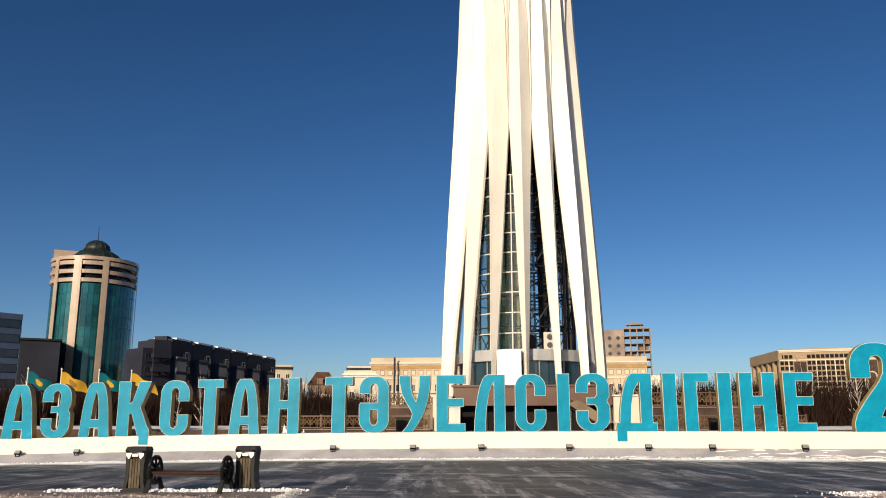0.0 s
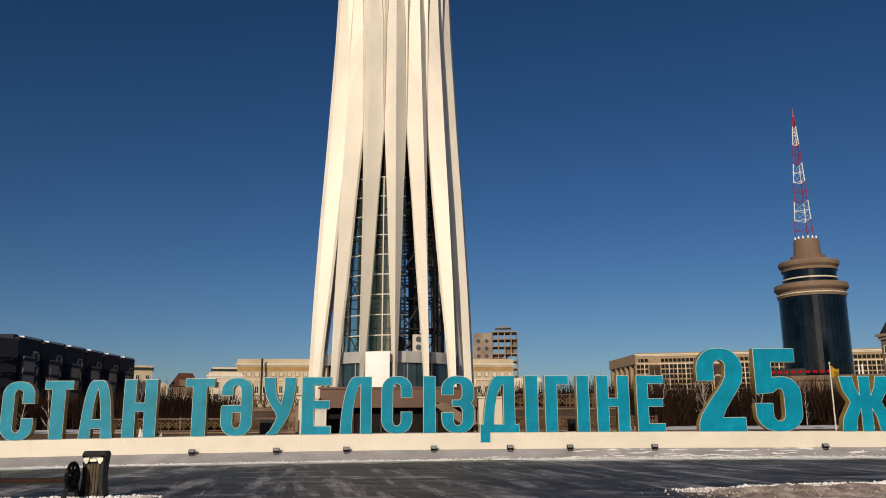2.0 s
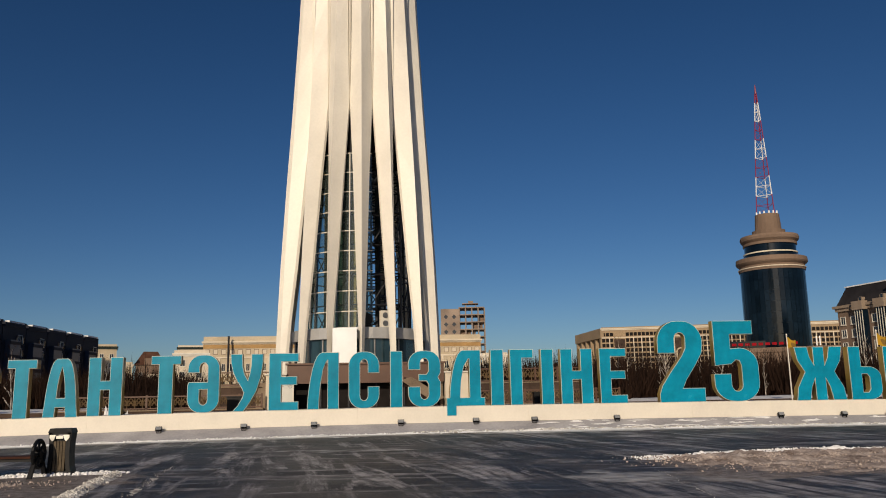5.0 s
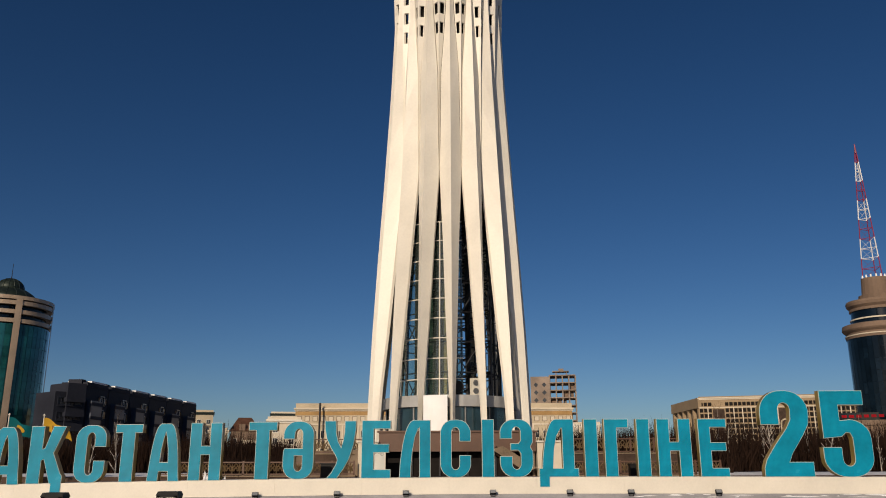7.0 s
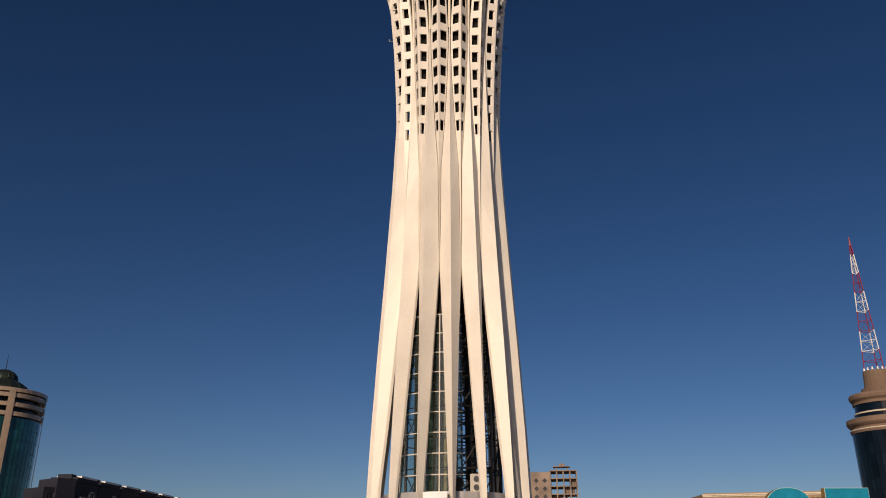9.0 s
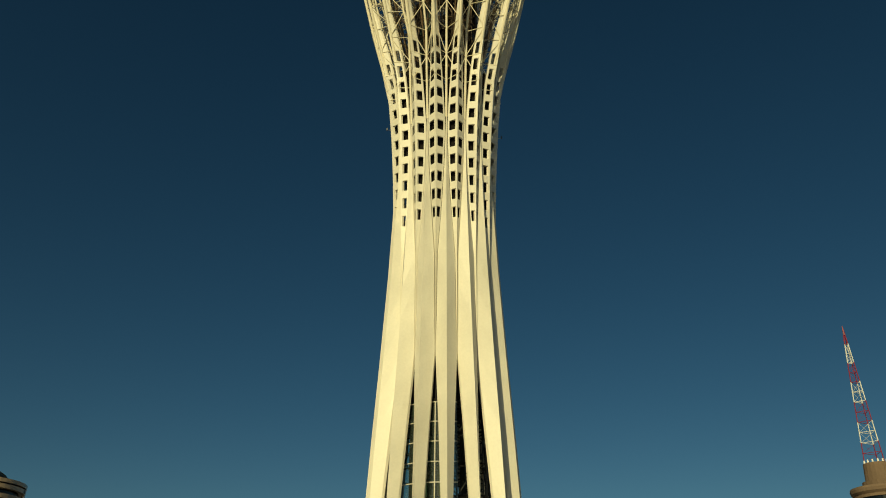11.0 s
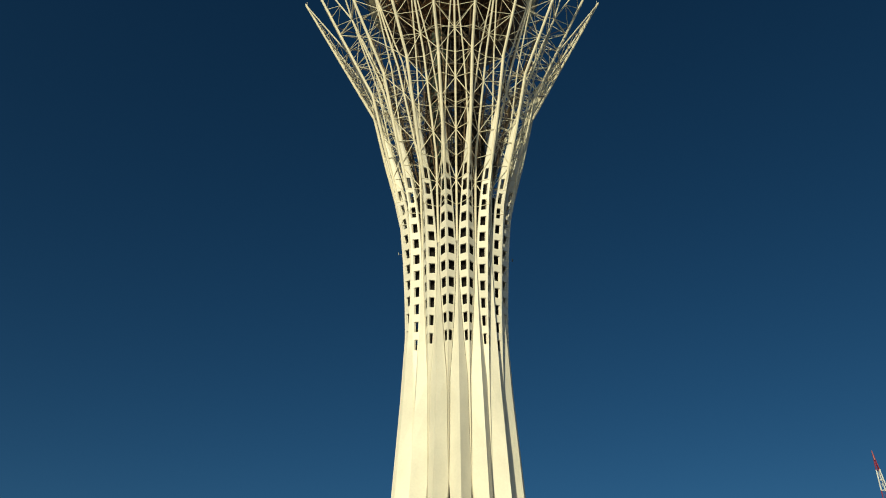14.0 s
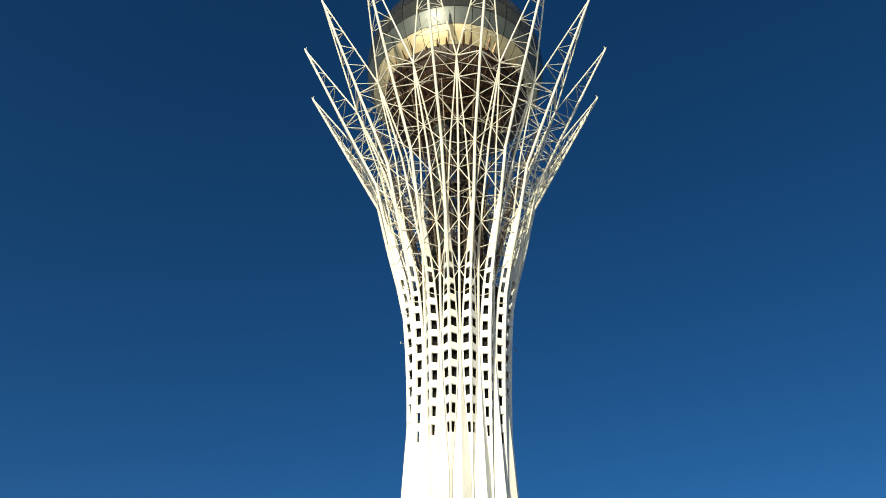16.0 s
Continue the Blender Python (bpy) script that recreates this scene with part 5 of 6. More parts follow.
# long beige office block behind the tower
def beige_block():
    p, q = spot(-10.75, 284), spot(8.4, 284)
    b, m, L = block("office_block", p, q, 22, 21.3, BEIGE, "long beige office block with square windows and pale cornice", cornice=BEIGE2, parapet=1.6)
    part("frieze", Shape().box(0, L, -0.12, 0, 18.9, 20.2, m), OCHRE, b, "ochre painted frieze")
    part("string_course", Shape().box(0, L, -0.3, 0, 20.2, 20.6, m).box(0, L, -0.3, 0, 15.6, 16.1, m), BEIGE2, b)
    sq = window_meshes("square", 1.35, 1.45, TAN, glass=BEIGE2, bars=0, sill=False)
    tall = window_meshes("tallb", 1.1, 2.3, FRAMEWHITE)
    n = int(L / 2.65)
    for i in range(n):
        x = (i + 0.5) * L / n
        if 0.33 * L < x < 0.72 * L:
            continue
        put_window(b, sq, m @ Matrix.Translation((x, -0.02, 17.0)))
        put_window(b, tall, m @ Matrix.Translation((x, -0.02, 11.4)))
        put_window(b, tall, m @ Matrix.Translation((x, -0.02, 5.6)))
        if i % 2:
            part("quoin", Shape().box(x + L / n / 2 - 0.3, x + L / n / 2 + 0.3, -0.25, 0, 0.2, 15.6, m), BEIGE2, b)
    c = spot(-9.0, 283)
    part("chimney_pipe", Shape().tube(c + Vector((0, -3, 8)), c + Vector((0, -3, 22.8)), 0.35, 8), DARKSTEEL, b, "dark flue pipe")
    p2, q2 = spot(8.45, 276), spot(10.25, 276)
    b2, m2, L2 = block("portico_wing", p2, q2, 12, 15.4, BEIGE2, "pale low wing with square columns", cornice=FRAMEWHITE, parapet=0.6)
    for i in range(4):
        x = 1.0 + i * (L2 - 2) / 3
        part("column", Shape().box(x - 0.5, x + 0.5, -1.4, -0.4, 0, 14.4, m2), FRAMEWHITE, b2)
    for i in range(3):
        part("bay_glass", Shape().box(1.7 + i * (L2 - 2) / 3, 0.3 + (i + 1) * (L2 - 2) / 3, -0.06, 0, 2, 12.5, m2), WINGLASS, b2)


beige_block()


# unfinished high block
def unfinished_block():
    p, q = spot(5.6, 400), spot(6.9, 400)
    b, m, L = block("building_under_construction", p, q, 14, 44.5, CONCRETE, "unfinished concrete tower block with open floors", category="building")
    for r in range(6):
        for c in range(2):
            x, z = 2.6 + c * 4.0, 22 + r * 3.7
            part("diamond_opening", Shape().add([m @ Vector(v) for v in ((x - 1.1, -0.06, z), (x, -0.06, z - 1.2), (x + 1.1, -0.06, z), (x, -0.06, z + 1.2))], [(0, 1, 2, 3)]), WINGLASS, b)
    p2, q2 = spot(6.92, 399), spot(8.72, 399)
    m2, L2 = wall_frame(p2, q2)
    for i in range(13):
        z = 3.6 * i + 1.5
        part("floor_slab", Shape().box(-0.3, L2, 0, 14, z, z + 0.45, m2), CONCRETE, b)
        for j in range(5):
            x = j * L2 / 4.0
            if z < 44:
                for y in (0.4, 7, 13):
                    part("pillar", Shape().box(x - 0.3, x + 0.3, y, y + 0.6, z + 0.45, z + 3.6, m2), CONCRETE, b)
        if i < 12:
            rr = random.Random(i)
            for j in range(4):
                if rr.random() < 0.28:
                    part("infill", Shape().box(j * L2 / 4 + 0.4, j * L2 / 4 + L2 / 4 * rr.uniform(0.4, 0.95), 3.0, 3.3, z + 0.45, z + 3.6, m2), TAN, b)
    part("roof_frame", Shape().box(1.5, L2 - 3, 3, 9, 47.0, 47.4, m2).box(3, 3.5, 4, 4.5, 45, 47, m2).box(L2 - 4.5, L2 - 4, 4, 4.5, 45, 47, m2).box(4.5, L2 - 5.5, 4, 8, 47.4, 48.6, m2), CONCRETE, b)


unfinished_block()


# government block with a long colonnaded front
def government_block():
    p, q = spot(16.83, 390), spot(33.0, 410)
    b, m, L = block("government_block", p, q, 60, 32.0, GOVSTONE, "large beige administrative block with rows of windows and deep cornice", cornice=BEIGE2, parapet=0.5)
    part("frieze", Shape().box(0, L, -0.35, 0, 27.3, 27.7, m), BEIGE2, b)
    wm = window_meshes("gov", 1.5, 1.7, GOVSTONE, bars=0, sill=False, glass=DARKFILL)
    am = window_meshes("gov_s", 1.5, 1.6, GOVSTONE, bars=0, sill=False, glass=DARKFILL)
    n = 62
    for i in range(n):
        x = (i + 0.5) * L / n
        if i in (3, 4, 5, 18, 19, 20):
            continue
        for r in range(6):
            put_window(b, wm, m @ Matrix.Translation((x, -0.02, 13.7 + r * 2.33)))
        put_window(b, am, m @ Matrix.Translation((x, -0.02, 28.2)))
        if i % 2:
            part("pilaster", Shape().box(x + L / n / 2 - 0.2, x + L / n / 2 + 0.2, -0.4, 0, 0, 27.3, m), BEIGE2, b)
    for i in (4, 19):
        x = (i + 0.5) * L / n
        s = Shape().box(x - 2.5, x + 2.5, -0.08, 0, 3, 26.8, m)
        part("recess", s, BROWNWALL, b, "dark arched recess")
        ar = Shape()
        for k in range(10):
            a0, a1 = math.pi * k / 10, math.pi * (k + 1) / 10
            ar.tube(m @ Vector((x + 1.9 * math.cos(a0), -0.2, 20 + 1.9 * math.sin(a0))), m @ Vector((x + 1.9 * math.cos(a1), -0.2, 20 + 1.9 * math.sin(a1))), 0.35, 5)
        ar.box(x - 2.2, x - 1.6, -0.5, 0, 3, 20, m).box(x + 1.6, x + 2.2, -0.5, 0, 3, 20, m)
        part("arch", ar, BEIGE, b)
    # flank with tall square piers
    p2 = spot(15.1, 432)
    m2, L2 = wall_frame(p2, p)
    part("flank_wall", Shape().box(0, L2, 1.6, 3.0, 0, 30, m2), DARKSTEEL, b)
    part("flank_entablature", Shape().box(-0.4, L2 + 0.3, -0.6, 3, 27.5, 32.0, m2), GOVSTONE, b)
    for i in range(6):
        x = 1.5 + i * (L2 - 3) / 5
        part("pier", Shape().box(x - 1.0, x + 1.0, -0.3, 1.2, 0, 27.5, m2), GOVSTONE, b)


government_block()


def round_tower(az, d):
    """Dark glass drum office tower with tan rims, a stepped top and a lattice mast."""
    c = spot(az, d)
    R = d * math.sin(radians(2.02))
    b = thing("mast_tower", c, "round dark glass office tower with tan rims and lattice mast", "tower")
    z1, z2, z3 = 1.6 + 0.143 * d, 1.6 + 0.150 * d, 1.6 + 0.1700 * d

    def lath(prof, n=40):
        return Shape().lathe(prof, n, c.x, c.y)

    body = part("wall", lath([(R * 0.985, 6), (R * 0.985, z1 - 1.6)]), NAVYGLASS, b, "dark blue glass wall", smooth=True)
    n, rows = 40, 9
    zz = [8 + (z1 - 10) / rows * i for i in range(rows + 1)]
    for i in range(n):
        a0, a1 = 360 / n * i + 0.45, 360 / n * (i + 1) - 0.45
        if math.cos(radians((a0 + a1) / 2 + az)) < -0.1:
            continue
        for j in range(rows):
            part("pane", Shape().lathe([(R, zz[j] + 0.12), (R, zz[j + 1] - 0.12)], 1, c.x, c.y, a0, a1), NAVYGLASS, body)
    part("lower_rim", lath([(R * 0.98, z1 - 2.2), (R * 1.02, z1 - 2.2), (R * 1.03, z1 - 1.2), (R * 1.0, z1 - 1.1), (R * 1.0, z1 - 0.6), (R * 1.08, z1), (R * 1.11, z1 + 0.4), (R * 1.1, z2 - 0.2), (R * 1.04, z2), (R * 0.7, z2)]), TAN, b, "tan stone rim")
    part("upper_drum", lath([(R * 0.80, z2), (R * 0.80, z3 - 1.0)]), NAVYGLASS, b, smooth=True)
    part("white_line", lath([(R * 1.02, z1 - 1.5), (R * 1.045, z1 - 1.5), (R * 1.045, z1 - 1.2), (R * 1.0, z1 - 1.2)]), BEIGE2, b)
    part("white_band", lath([(R * 0.83, z2 + 1.3), (R * 0.84, z2 + 1.3), (R * 0.84, z2 + 1.7), (R * 0.83, z2 + 1.7)]), BEIGE2, b)
    part("upper_rim", lath([(R * 0.80, z3 - 1.3), (R * 0.84, z3 - 1.3), (R * 0.84, z3 - 0.6), (R * 0.82, z3 - 0.5), (R * 0.9, z3 + 0.2), (R * 0.92, z3 + 1.0), (R * 0.9, z3 + 1.6), (R * 0.6, z3 + 1.7)]), TAN, b, "tan stone upper rim")
    zt = 1.6 + 0.2025 * d
    part("crown_block", lath([(R * 0.52, z3 + 1.6), (R * 0.52, z3 + 3.4), (R * 0.42, z3 + 3.4), (R * 0.38, zt), (0.1, zt)], 20), TAN, b)
    for a in (-60, -35, -12, 12, 35, 60):
        q = c + Vector((R * 0.36 * math.sin(radians(a - az)), -R * 0.36 * math.cos(radians(a - az)), zt))
        part("roof_lamp", Shape().tube(q, q + Vector((0, 0, 0.8)), 0.3, 8, 0.2), MASTWHITE, b)
    top = 1.6 + 0.3640 * d
    base_r, h = R * 0.30, top - zt
    mast = part("mast", Shape().tube(c + Vector((0, 0, top - 3)), c + Vector((0, 0, top)), 0.35, 6, 0.12), REDPAINT, b, "red and white lattice mast")
    secs = 13
    for i in range(secs):
        f0, f1 = i / secs, (i + 1) / secs
        paint = MASTWHITE if i in (2, 3, 6, 7, 10, 11) else REDPAINT
        r0, r1 = base_r * (1 - f0) ** 0.9 + 0.25, base_r * (1 - f1) ** 0.9 + 0.25
        for k in range(3):
            a, a2 = radians(20 + 120 * k), radians(20 + 120 * (k + 1))

            def at(aa, rr, ff):
                return c + Vector((rr * math.sin(aa), -rr * math.cos(aa), zt + ff * (h - 3)))

            part("mast_leg", Shape().tube(at(a, r0, f0), at(a, r1, f1), 0.15, 5), paint, mast)
            part("rung", Shape().tube(at(a, r0, f0), at(a2, r0, f0), 0.09, 5), paint, mast)
            part("brace", Shape().tube(at(a, r0, f0), at(a2, r1, f1), 0.04, 4), paint, mast)
    # low wing with a red sign at its foot
    p, q = spot(az - 3.0, d - 16), spot(az + 3.7, d - 16)
    m, L = wall_frame(p, q)
    part("low_wing", Shape().box(0, L, 0, 12, 0, 13.5, m).box(-0.4, L + 0.4, -0.5, 12, 12.2, 13.5, m), TAN, b, "low brown wing")
    sg = thing("roof_sign", m @ Vector((L * 0.35, 0, 13.5)), "red unreadable roof sign on the low wing", "sign")
    part("backing", Shape().box(-2.5, L * 0.33, 0.2, 0.5, 13.5, 15.5, m), NAVYGLASS, sg)
    for i in range(10):
        x = 0.5 + i * (L * 0.62) / 10
        part("bar", Shape().box(x, x + L * 0.042, -0.1, 0.2, 14.2, 14.95, m), SIGNRED, sg, "red bar in place of writing")
    for x in (L * 0.78, L * 0.81):
        part("mark", Shape().box(x, x + 0.35, -0.1, 0.2, 13.6, 16.2, m), MASTWHITE, sg)


round_tower(28.25, 262)


def domed_tower(az, d):
    """Round hotel tower: teal glass bays between tan piers, balconied crown, green dome."""
    c = spot(az, d)
    R = d * math.sin(radians(2.62))
    b = thing("domed_tower", c, "round teal glass tower with tan piers and a dark green dome", "tower")
    zc, zt = 1.6 + 0.148 * d, 1.6 + 0.1780 * d

    def face(a):                # angle round the tower, 0 towards the square
        return a - az

    body = part("wall", Shape().lathe([(R * 0.96, 0), (R * 0.96, zc)], 48, c.x, c.y), TEALGLASS, b, "teal glass wall", smooth=True)
    n, rows = 48, 13
    for i in range(n):
        a0, a1 = 360 / n * i + 0.3, 360 / n * (i + 1) - 0.3
        if math.cos(radians((a0 + a1) / 2 + az)) < -0.15:
            continue
        for j in range(rows):
            z0, z9 = zc / rows * j + 0.1, zc / rows * (j + 1) - 0.1
            part("pane", Shape().lathe([(R * 0.975, z0), (R * 0.975, z9)], 1, c.x, c.y, a0, a1), TEALGLASS, body)
    for a, w in ((-56, 4.0), (-22.5, 5.2), (13, 4.0), (76, 3.0), (110, 4), (180, 4), (-130, 4)):
        part("pier", Shape().lathe([(R * 0.93, 0), (R * 1.03, 0), (R * 1.03, zt), (R * 0.93, zt)], 3, c.x, c.y, face(a) - w, face(a) + w), TANSTONE, b, "tan stone pier")
    for j in range(3):
        z = zc + (zt - zc) * (0.04 + 0.32 * j)
        part("balcony_band", Shape().lathe([(R * 0.9, z), (R * 1.015, z), (R * 1.015, z + 1.1), (R * 0.99, z + 1.1), (R * 0.99, z + 0.2), (R * 0.86, z + 0.2)], 48, c.x, c.y), TANSTONE, b, "tan curved balcony front")
    part("crown_wall", Shape().lathe([(R * 0.87, zc), (R * 0.87, zt)], 40, c.x, c.y), NAVYGLASS, b, smooth=True)
    part("eave", Shape().lathe([(R * 0.86, zt - 1.0), (R * 1.03, zt - 1.0), (R * 1.03, zt), (R * 0.6, zt)], 48, c.x, c.y), TANSTONE, b)
    # a flat-topped stair block stands behind
    m = Matrix.Translation(c) @ Matrix.Rotation(radians(face(0)), 4, 'Z')
    part("stair_block", Shape().box(-R * 0.97, -R * 0.42, -R * 0.25, R * 0.8, zc, zt + 2.7, m), TANSTONE, b)
    dz = zt
    prof = [(R * 0.56, dz), (R * 0.56, dz + 0.7), (R * 0.62, dz + 0.7), (R * 0.58, dz + 1.5), (R * 0.50, dz + 2.5), (R * 0.38, dz + 3.3), (R * 0.31, dz + 3.7), (R * 0.31, dz + 4.2), (R * 0.28, dz + 5.2), (R * 0.21, dz + 6.1), (R * 0.11, dz + 6.7), (0.05, dz + 6.9)]
    dome = part("dome", Shape().lathe(prof, 32, c.x, c.y), GREENROOF, b, "dark green metal dome", smooth=True)
    for k in range(16):
        a = radians(22.5 * k)
        s = Shape()
        for (r0, z0), (r1, z1) in zip(prof[2:], prof[3:]):
            s.tube((c.x + r0 * math.sin(a), c.y - r0 * math.cos(a), z0), (c.x + r1 * math.sin(a), c.y - r1 * math.cos(a), z1), 0.1, 4)
        part("dome_rib", s, GREENROOF, dome)
    part("spire", Shape().tube((c.x, c.y, dz + 6.8), (c.x, c.y, dz + 11.4), 0.13, 6, 0.05), DARKSTEEL, b)


domed_tower(-29.35, 258)


def balcony_row():
    """Long apartment row, its shade put into the render colour, stepping away from the square, snow on its roofs."""
    p, q = spot(-24.3, 190), spot(-17.3, 250)
    m, L = wall_frame(p, q)
    h = 18.6
    b = thing("apartment_row", p, "long grey apartment row, coloured dark for shade, with glazed bays and snowy roofs", "building")
    n = 6
    w = L / n
    wm = window_meshes("row", 1.5, 1.5, SHADEDRENDER)
    lit = window_meshes("row_w", 1.5, 1.7, FRAMEWHITE)
    for i in range(n):
        x = i * w
        part("wall", Shape().box(x, x + w * 0.97, 0, 6, 0, h, m), SHADEDRENDER, b)
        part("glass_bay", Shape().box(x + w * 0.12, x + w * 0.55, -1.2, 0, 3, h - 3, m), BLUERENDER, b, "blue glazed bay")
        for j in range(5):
            part("bay_band", Shape().box(x + w * 0.10, x + w * 0.57, -1.3, -1.2, 3 + 2.9 * j, 3.7 + 2.9 * j, m), SHADEDRENDER, b)
        part("parapet", Shape().box(x + w * 0.05, x + w * 0.92, -0.2, 5.6, h, h + 0.9, m), SHADEDRENDER, b)
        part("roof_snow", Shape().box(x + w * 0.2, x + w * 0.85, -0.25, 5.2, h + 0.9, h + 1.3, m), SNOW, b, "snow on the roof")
        part("roof_hut", Shape().box(x + w * 0.02, x + w * 0.18, 1, 4, h, h + 1.5, m), SHADEDRENDER, b)
        for j in range(5):
            for u in (0.64, 0.74, 0.86):
                put_window(b, lit if u == 0.74 and j in (3, 4) else wm, m @ Matrix.Translation((x + w * u, -0.02, 3.4 + 2.95 * j)))
    # end house nearer the square, shade put into its colour
    p2 = spot(-26.0, 187)
    m2, L2 = wall_frame(p2, p)
    part("end_wall", Shape().box(0, L2, 0, 8, 0, h - 1.5, m2).box(L2 - 4, L2, -0.5, 7, 0, h + 0.4, m2), SHADEDRENDER, b)
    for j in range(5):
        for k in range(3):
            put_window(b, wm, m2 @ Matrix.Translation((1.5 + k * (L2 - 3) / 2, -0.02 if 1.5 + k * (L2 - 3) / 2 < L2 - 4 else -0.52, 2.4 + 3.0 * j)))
        part("balcony", Shape().box(L2 - 4.6, L2 - 0.5, -1.6, -0.5, 3.0 + 3.0 * j, 3.9 + 3.0 * j, m2), SHADEDRENDER, b)


balcony_row()


def striped_office():
    p, q = spot(-41.0, 196), spot(-33.3, 205)
    m, L = wall_frame(p, q)
    b = thing("striped_office", p, "blue-grey office block with continuous window bands", "building")
    part("wall", Shape().box(0, L, 0, 20, 0, 25.0, m), BLUERENDER, b)
    for j in range(7):
        part("window_band", Shape().box(0.3, L - 0.3, -0.12, 0, 2.2 + 3.3 * j, 3.9 + 3.3 * j, m), WINGLASS, b)
        part("cladding_band", Shape().box(0, L, -0.2, 0, 4.0 + 3.3 * j, 5.3 + 3.3 * j, m), PALECLAD, b, "pale blue cladding band")
    p, q = spot(-33.3, 240), spot(-31.0, 240)
    # shadow over this house is put into its wall colour
    c, mm, LL = block("low_house", p, q, 15, 22.5, SHADEDRENDER, "grey house between taller blocks, coloured dark for shade")
    part("roof", Shape().box(-0.4, LL + 0.4, -0.5, 15.5, 22.5, 23.0, mm), BLACKROOF, c)


striped_office()


def far_houses():
    """Small houses far off beyond the row."""
    for az0, az1, d, h, mt, roof in ((-17.4, -16.2, 330, 22.5, BEIGE, GREENROOF), (-16.4, -15.2, 300, 14.5, BEIGE, BEIGE2), (-15.0, -13.2, 340, 16, TAN, None),
                                     (-13.0, -11.8, 320, 16.5, BEIGE2, BEIGE2), (-12.4, -10.7, 380, 25.5, BEIGE2, GREENROOF), (-14.2, -12.6, 250, 9.5, TAN, BEIGE2), (-12.6, -10.4, 240, 15.0, BEIGE2, FRAMEWHITE)):
        p, q = spot(az0, d), spot(az1, d)
        b, m, L = block("town_house", p, q, 12, h, mt, "far %s house with rows of windows" % ("tan gabled" if roof is None else "beige"), "house", cornice=roof)
        wm = window_meshes("far", 1.3, 1.6, FRAMEWHITE)
        for j in range(int(h / 3.4)):
            for k in range(max(1, int(L / 3.2))):
                put_window(b, wm, m @ Matrix.Translation(((k + 0.5) * L / max(1, int(L / 3.2)), -0.02, 1.5 + 3.3 * j)))
        if roof is None:
            s = Shape()
            s.add([m @ Vector(v) for v in ((-0.6, -0.6, h), (L + 0.6, -0.6, h), (L + 0.6, 12.6, h), (-0.6, 12.6, h), (L * 0.25, 6, h + 5.5), (L * 0.75, 6, h + 5.5))], [(0, 1, 5, 4), (1, 2, 5), (2, 3, 4, 5), (3, 0, 4), (3, 2, 1, 0)])
            part("roof", s, BROWNFASCIA, b, "red-brown hipped roof")
            for x in (L * 0.3, L * 0.62):
                part("dormer", Shape().box(x, x + 2.4, -0.5, 4, h, h + 2.6, m), TAN, b)


far_houses()


def mansard_block(az0, d0, az1, d1, h, rows, cols, bays):
    """Tan apartment house with a dark mansard, bow windows of dark glass and white-framed windows."""
    p, q = spot(az0, d0), spot(az1, d1)
    m, L = wall_frame(p, q)
    b = thing("apartment_house", p, "tan apartment house with dark mansard roof and glazed bays", "building", "apartment houses")
    part("wall", Shape().box(0, L, 0, 18, 0, h, m), TAN, b)
    part("cornice", Shape().box(-0.7, L + 0.7, -0.8, 18.5, h - 0.6, h, m).box(-0.3, L + 0.3, -0.4, 18, h - 1.3, h - 0.6, m), MANSTONE, b)
    rf = Shape()
    rf.hexa([m @ Vector(v) for v in ((0, -0.2, h), (L, -0.2, h), (L, 18, h), (0, 18, h), (1.2, 2.0, h + 4.2), (L - 1.2, 2.0, h + 4.2), (L - 1.2, 16, h + 4.2), (1.2, 16, h + 4.2))])
    part("roof", rf, BLACKROOF, b, "dark mansard roof")
    part("roof_edge", Shape().box(0.9, L - 0.9, 1.8, 2.2, h + 4.2, h + 4.45, m), SNOW, b)
    wm = window_meshes("apt", 1.25, 1.6, FRAMEWHITE)
    free = [i for i in range(cols) if i not in bays]
    for j in range(rows):
        z = 1.6 + j * (h - 3.0) / rows
        for i in free:
            put_window(b, wm, m @ Matrix.Translation(((i + 0.5) * L / cols, -0.02, z)))
    for i in bays:
        x = (i + 0.5) * L / cols
        w = L / cols * 0.47
        bay = part("bay", Shape().prism([tuple((m @ Vector(v)).xy) for v in ((x - w, 0, 0), (x - w * 0.72, -1.3, 0), (x + w * 0.72, -1.3, 0), (x + w, 0, 0))], 0.5, h - 1.2), NAVYGLASS, b, "dark glazed bow window")
        for k in range(4):
            u = -w * 0.72 + k * w * 1.44 / 3
            part("bay_bar", Shape().box(x + u - 0.07, x + u + 0.07, -1.36, -1.28, 0.5, h - 0.6, m), FRAMEWHITE, bay)
        part("bay_head", Shape().box(x - w * 1.05, x + w * 1.05, -1.7, 0, h - 1.5, h + 0.4, m), MANSTONE, b)
        gd = Shape()
        gd.box(x - w * 0.42, x + w * 0.42, -0.5, 1.5, h + 0.3, h + 0.9, m)
        arch = [(w * 0.42 * math.cos(math.pi * k / 10), 0.9 + w * 0.34 * math.sin(math.pi * k / 10)) for k in range(11)]
        ft = [m @ Vector((x + u, -0.5, h + v)) for u, v in arch]
        bk = [m @ Vector((x + u, 1.5, h + v)) for u, v in arch]
        gd.add(ft + bk, [tuple(range(11)), tuple(range(21, 10, -1))] + [(k, k + 1, 12 + k, 11 + k) for k in range(10)])
        dm = part("dormer", gd, MANSTONE, b, "pale round-topped dormer")
        part("dormer_window", Shape().box(x - w * 0.22, x + w * 0.22, -0.56, -0.5, h + 0.5, h + 1.3, m), WINGLASS, dm)


mansard_block(31.9, 205, 36.2, 190, 20.2, 6, 7, (2, 4))
mansard_block(35.75, 186, 43.0, 168, 26.8, 8, 9, (1, 5))
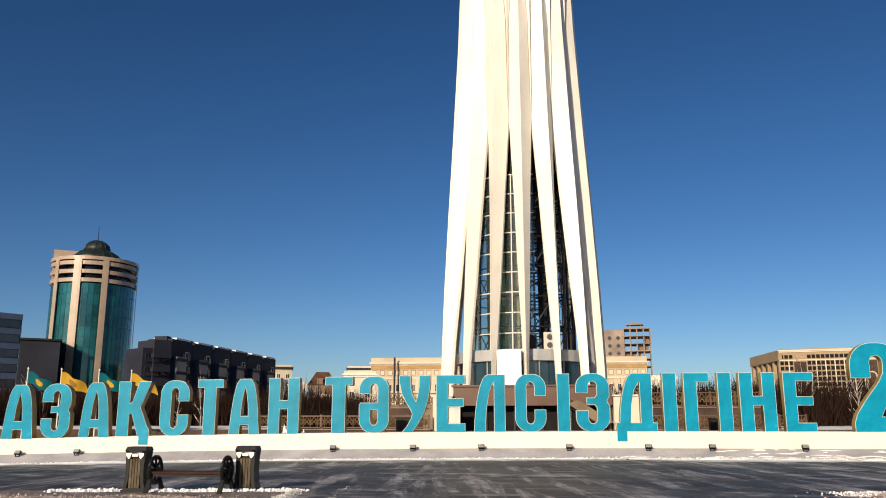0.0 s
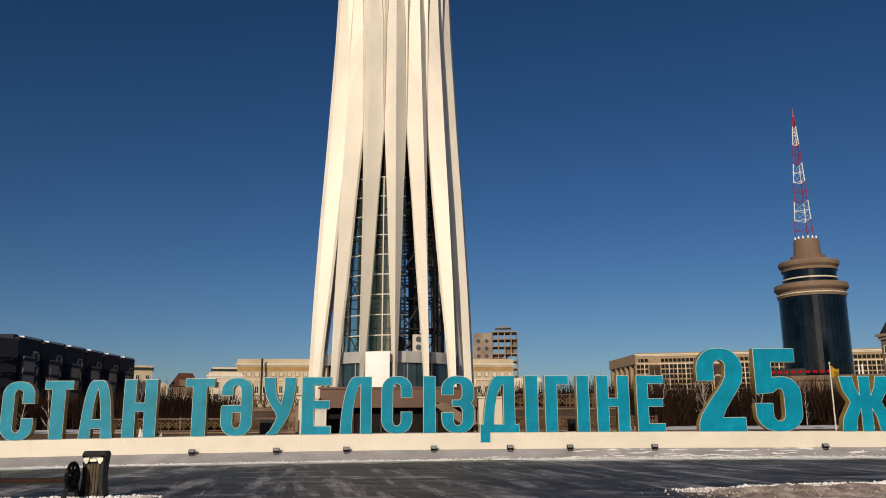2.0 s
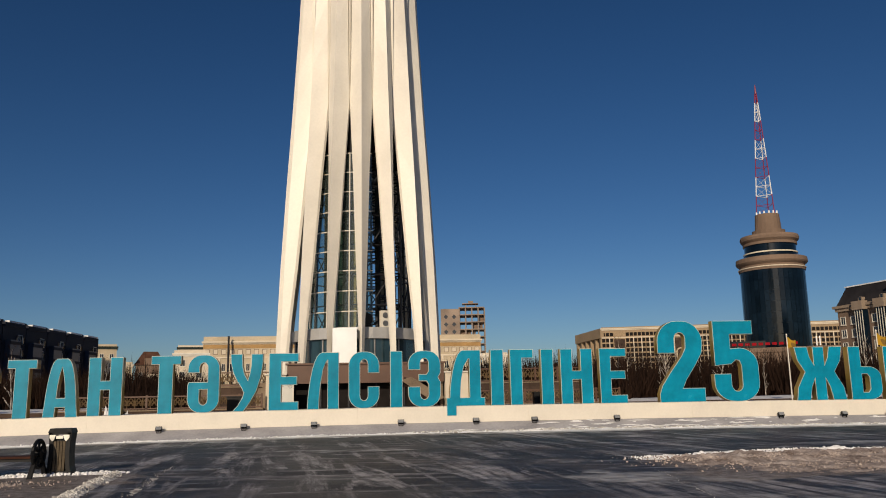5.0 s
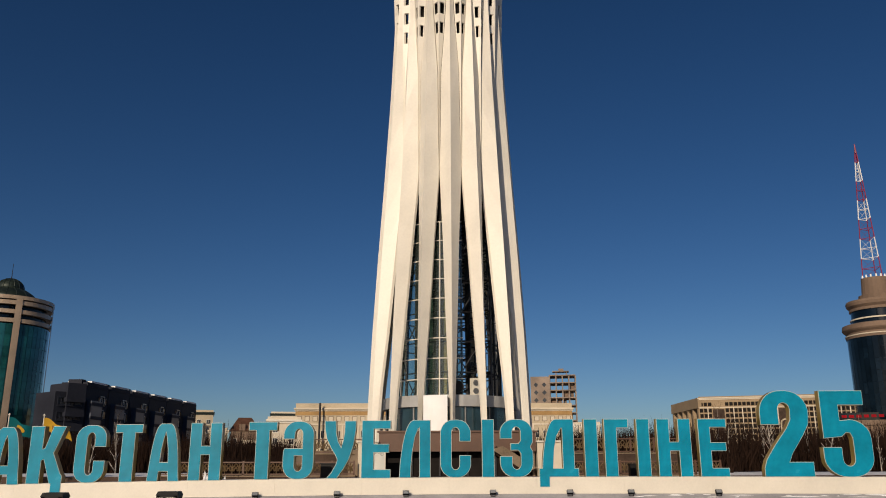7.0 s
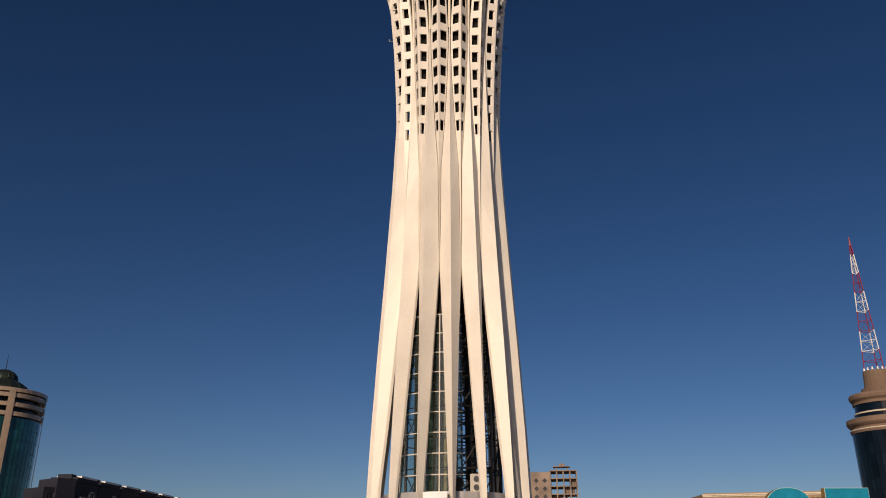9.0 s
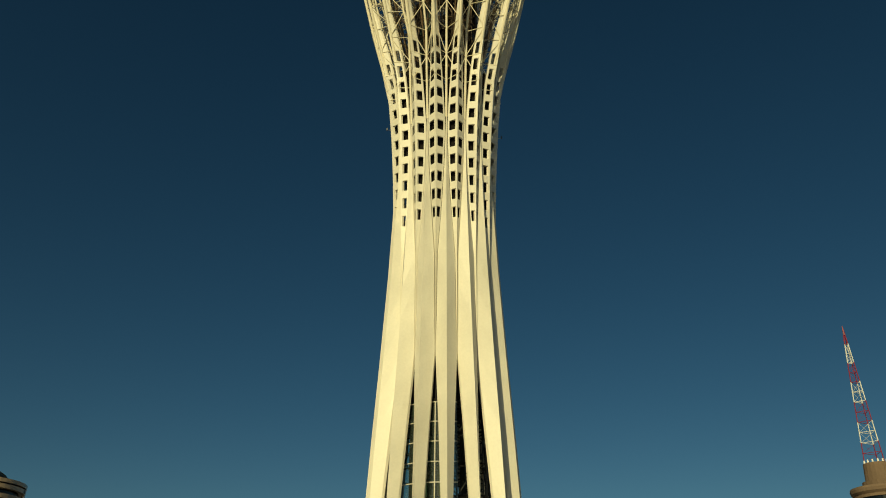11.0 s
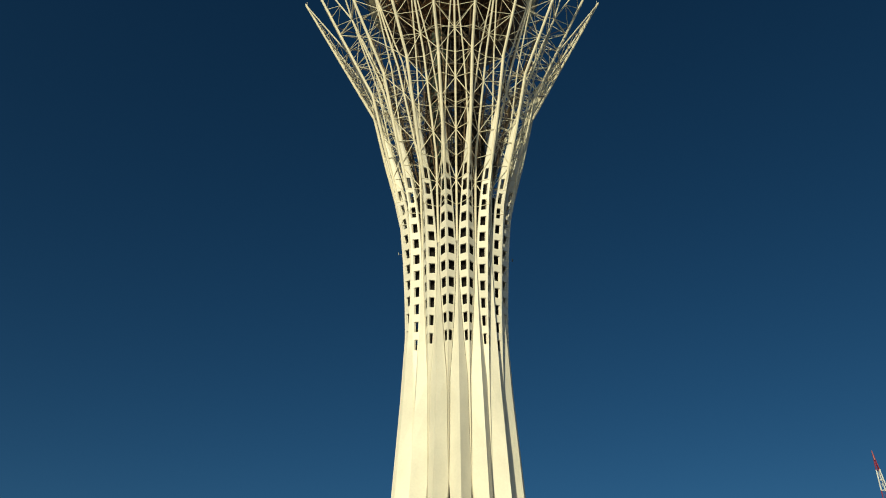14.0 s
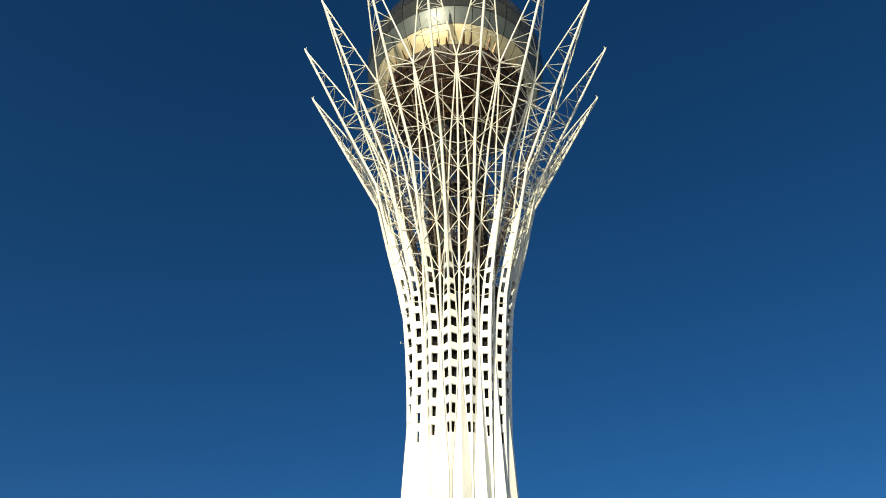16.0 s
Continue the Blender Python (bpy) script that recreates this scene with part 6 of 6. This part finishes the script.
mansard_block(43.1, 168, 49.5, 158, 20.2, 6, 7, (2, 4))

# ---- bare trees and thickets ----
def bare_tree(seed, h, spread=0.35):
    r = random.Random(seed)
    trunk, twigs = Shape(), Shape()

    def grow(s, p, d, l, rad, depth):
        q = p + d * l
        s.tube(p, q, rad, 5 if depth < 2 else 3, rad * 0.65)
        if depth >= 4:
            return
        for _ in range(3 if depth < 3 else 4):
            v = Vector((r.gauss(0, 1), r.gauss(0, 1), r.uniform(0.1, 1.0))).normalized()
            grow(twigs if depth >= 1 else trunk, p.lerp(q, r.uniform(0.45, 1.0)), (d + v * r.uniform(0.5, 0.95)).normalized(), l * r.uniform(0.5, 0.75), rad * 0.5, depth + 1)

    p, rad = Vector((0, 0, 0)), 0.10 * h / 7
    d = Vector((r.gauss(0, .05), r.gauss(0, .05), 1)).normalized()
    for i in range(5):
        q = p + d * h * 0.17
        trunk.tube(p, q, rad, 6, rad * 0.8)
        if i:
            for _ in range(3):
                v = Vector((r.gauss(0, 1), r.gauss(0, 1), r.uniform(0.5, 1.2))).normalized()
                grow(trunk, p.lerp(q, r.random()), (v + Vector((0, 0, 0.5))).normalized(), h * r.uniform(0.11, 0.2), rad * 0.42, 1)
        d = (d + Vector((r.gauss(0, .07), r.gauss(0, .07), 0))).normalized()
        p, rad = q, rad * 0.8
    return trunk, twigs


def plant(protos, spots):
    for i, (az, d, k) in enumerate(spots):
        src = protos[i % len(protos)]
        p = spot(az, d)
        copy_thing(src, Matrix.Translation(p) @ Matrix.Rotation(i * 2.4, 4, 'Z') @ Matrix.Scale(k, 4))


protos = []
for sd in (1, 2, 3, 4):
    t = thing("birch_tree", (0, 0, 0), "slender bare birch with pale bark and dark twigs", "tree", "bare birches")
    tr, tw = bare_tree(sd, 6.5)
    part("trunk", tr, BIRCH, t, smooth=True)
    part("crown", tw, TWIG, t, "bare dark twigs")
    protos.append(t)
rt = random.Random(12)
spots = []
for i in range(46):
    az = rt.uniform(17.5, 46)
    spots.append((az, rt.uniform(82, 125), rt.uniform(0.8, 1.25)))
for i in range(30):
    spots.append((rt.uniform(-42, -15.5), rt.uniform(85, 130), rt.uniform(0.7, 1.1)))
plant(protos, spots)
for t, (az, d) in zip(protos, ((21.0, 78), (24.3, 80), (-22.0, 84), (36.5, 80))):
    t.location = spot(az, d)


def thicket(name, az0, az1, d0, d1, h, count, seed, label):
    """Dense leafless shrubs: many thin upright twigs in clumps."""
    r = random.Random(seed)
    s = Shape()
    clumps = [(r.uniform(az0, az1), r.uniform(d0, d1), r.uniform(0.55, 1.05)) for _ in range(max(8, count // 90))]
    vs, fs = [], []
    for _ in range(count):
        a, d, k = r.choice(clumps)
        p = spot(a, d) + Vector((r.gauss(0, 1.5), r.gauss(0, 1.5), 0))
        hh = h * k * r.uniform(0.35, 1.05)
        lean = Vector((r.gauss(0, 0.22), r.gauss(0, 0.22), 1)) * hh
        w = r.uniform(0.04, 0.12)
        a2 = r.uniform(0, 3.14)
        u = Vector((math.cos(a2) * w, math.sin(a2) * w, 0))
        v = Vector((-u.y, u.x, 0))
        base = p + lean * r.uniform(0, 0.45)
        o = len(vs)
        vs += [tuple(base + u), tuple(base - u * 0.5 + v * 0.87), tuple(base - u * 0.5 - v * 0.87), tuple(p + lean)]
        fs += [(o, o + 1, o + 3), (o + 1, o + 2, o + 3), (o + 2, o, o + 3)]
    s.v, s.f = vs, fs
    single(name, s, TWIG, label, "shrubs", kind="stuff")


thicket("shrubs", -44, -10.5, 95, 150, 6.6, 42000, 5, "dense bare brown shrubs below the town houses")
thicket("shrubs", 14.5, 47, 92, 150, 6.8, 46000, 6, "dense bare brown shrubs and saplings")
thicket("hedge", 6.5, 16.5, 72, 88, 5.4, 16000, 9, "dark bare hedge behind the terrace")
thicket("hedge", -17, -7.5, 72, 88, 3.0, 9000, 10, "dark bare hedge behind the terrace")
thicket("shrubs", -20, 20, 160, 215, 7.0, 14000, 8, "far line of bare brown trees")

# snowy lawn and kerb in front of the shrubs
for x0, x1 in ((16.2, 78), (-78, -19)):
    bank = setting("lawn_bank", Shape().box(x0, x1, 60.0, 60.4, -0.3, 0.98), BROWNWALL, "low dark wall holding a snowy lawn", "retaining wall")
    n = 60
    s = Shape()
    v = [(x0 + (x1 - x0) * i / n, 60.1 + 10 * j / 6, (0.96 + 0.28 * j / 6 + 0.05 * noise.noise((i * 0.7, j * 0.9, x0)) if j < 6 else -0.2)) for j in range(7) for i in range(n + 1)]
    s.add(v, [(j * (n + 1) + i, j * (n + 1) + i + 1, (j + 1) * (n + 1) + i + 1, (j + 1) * (n + 1) + i) for j in range(6) for i in range(n)])
    part("snow_cover", s, SNOW, bank, "snow lying on the lawn", smooth=True)
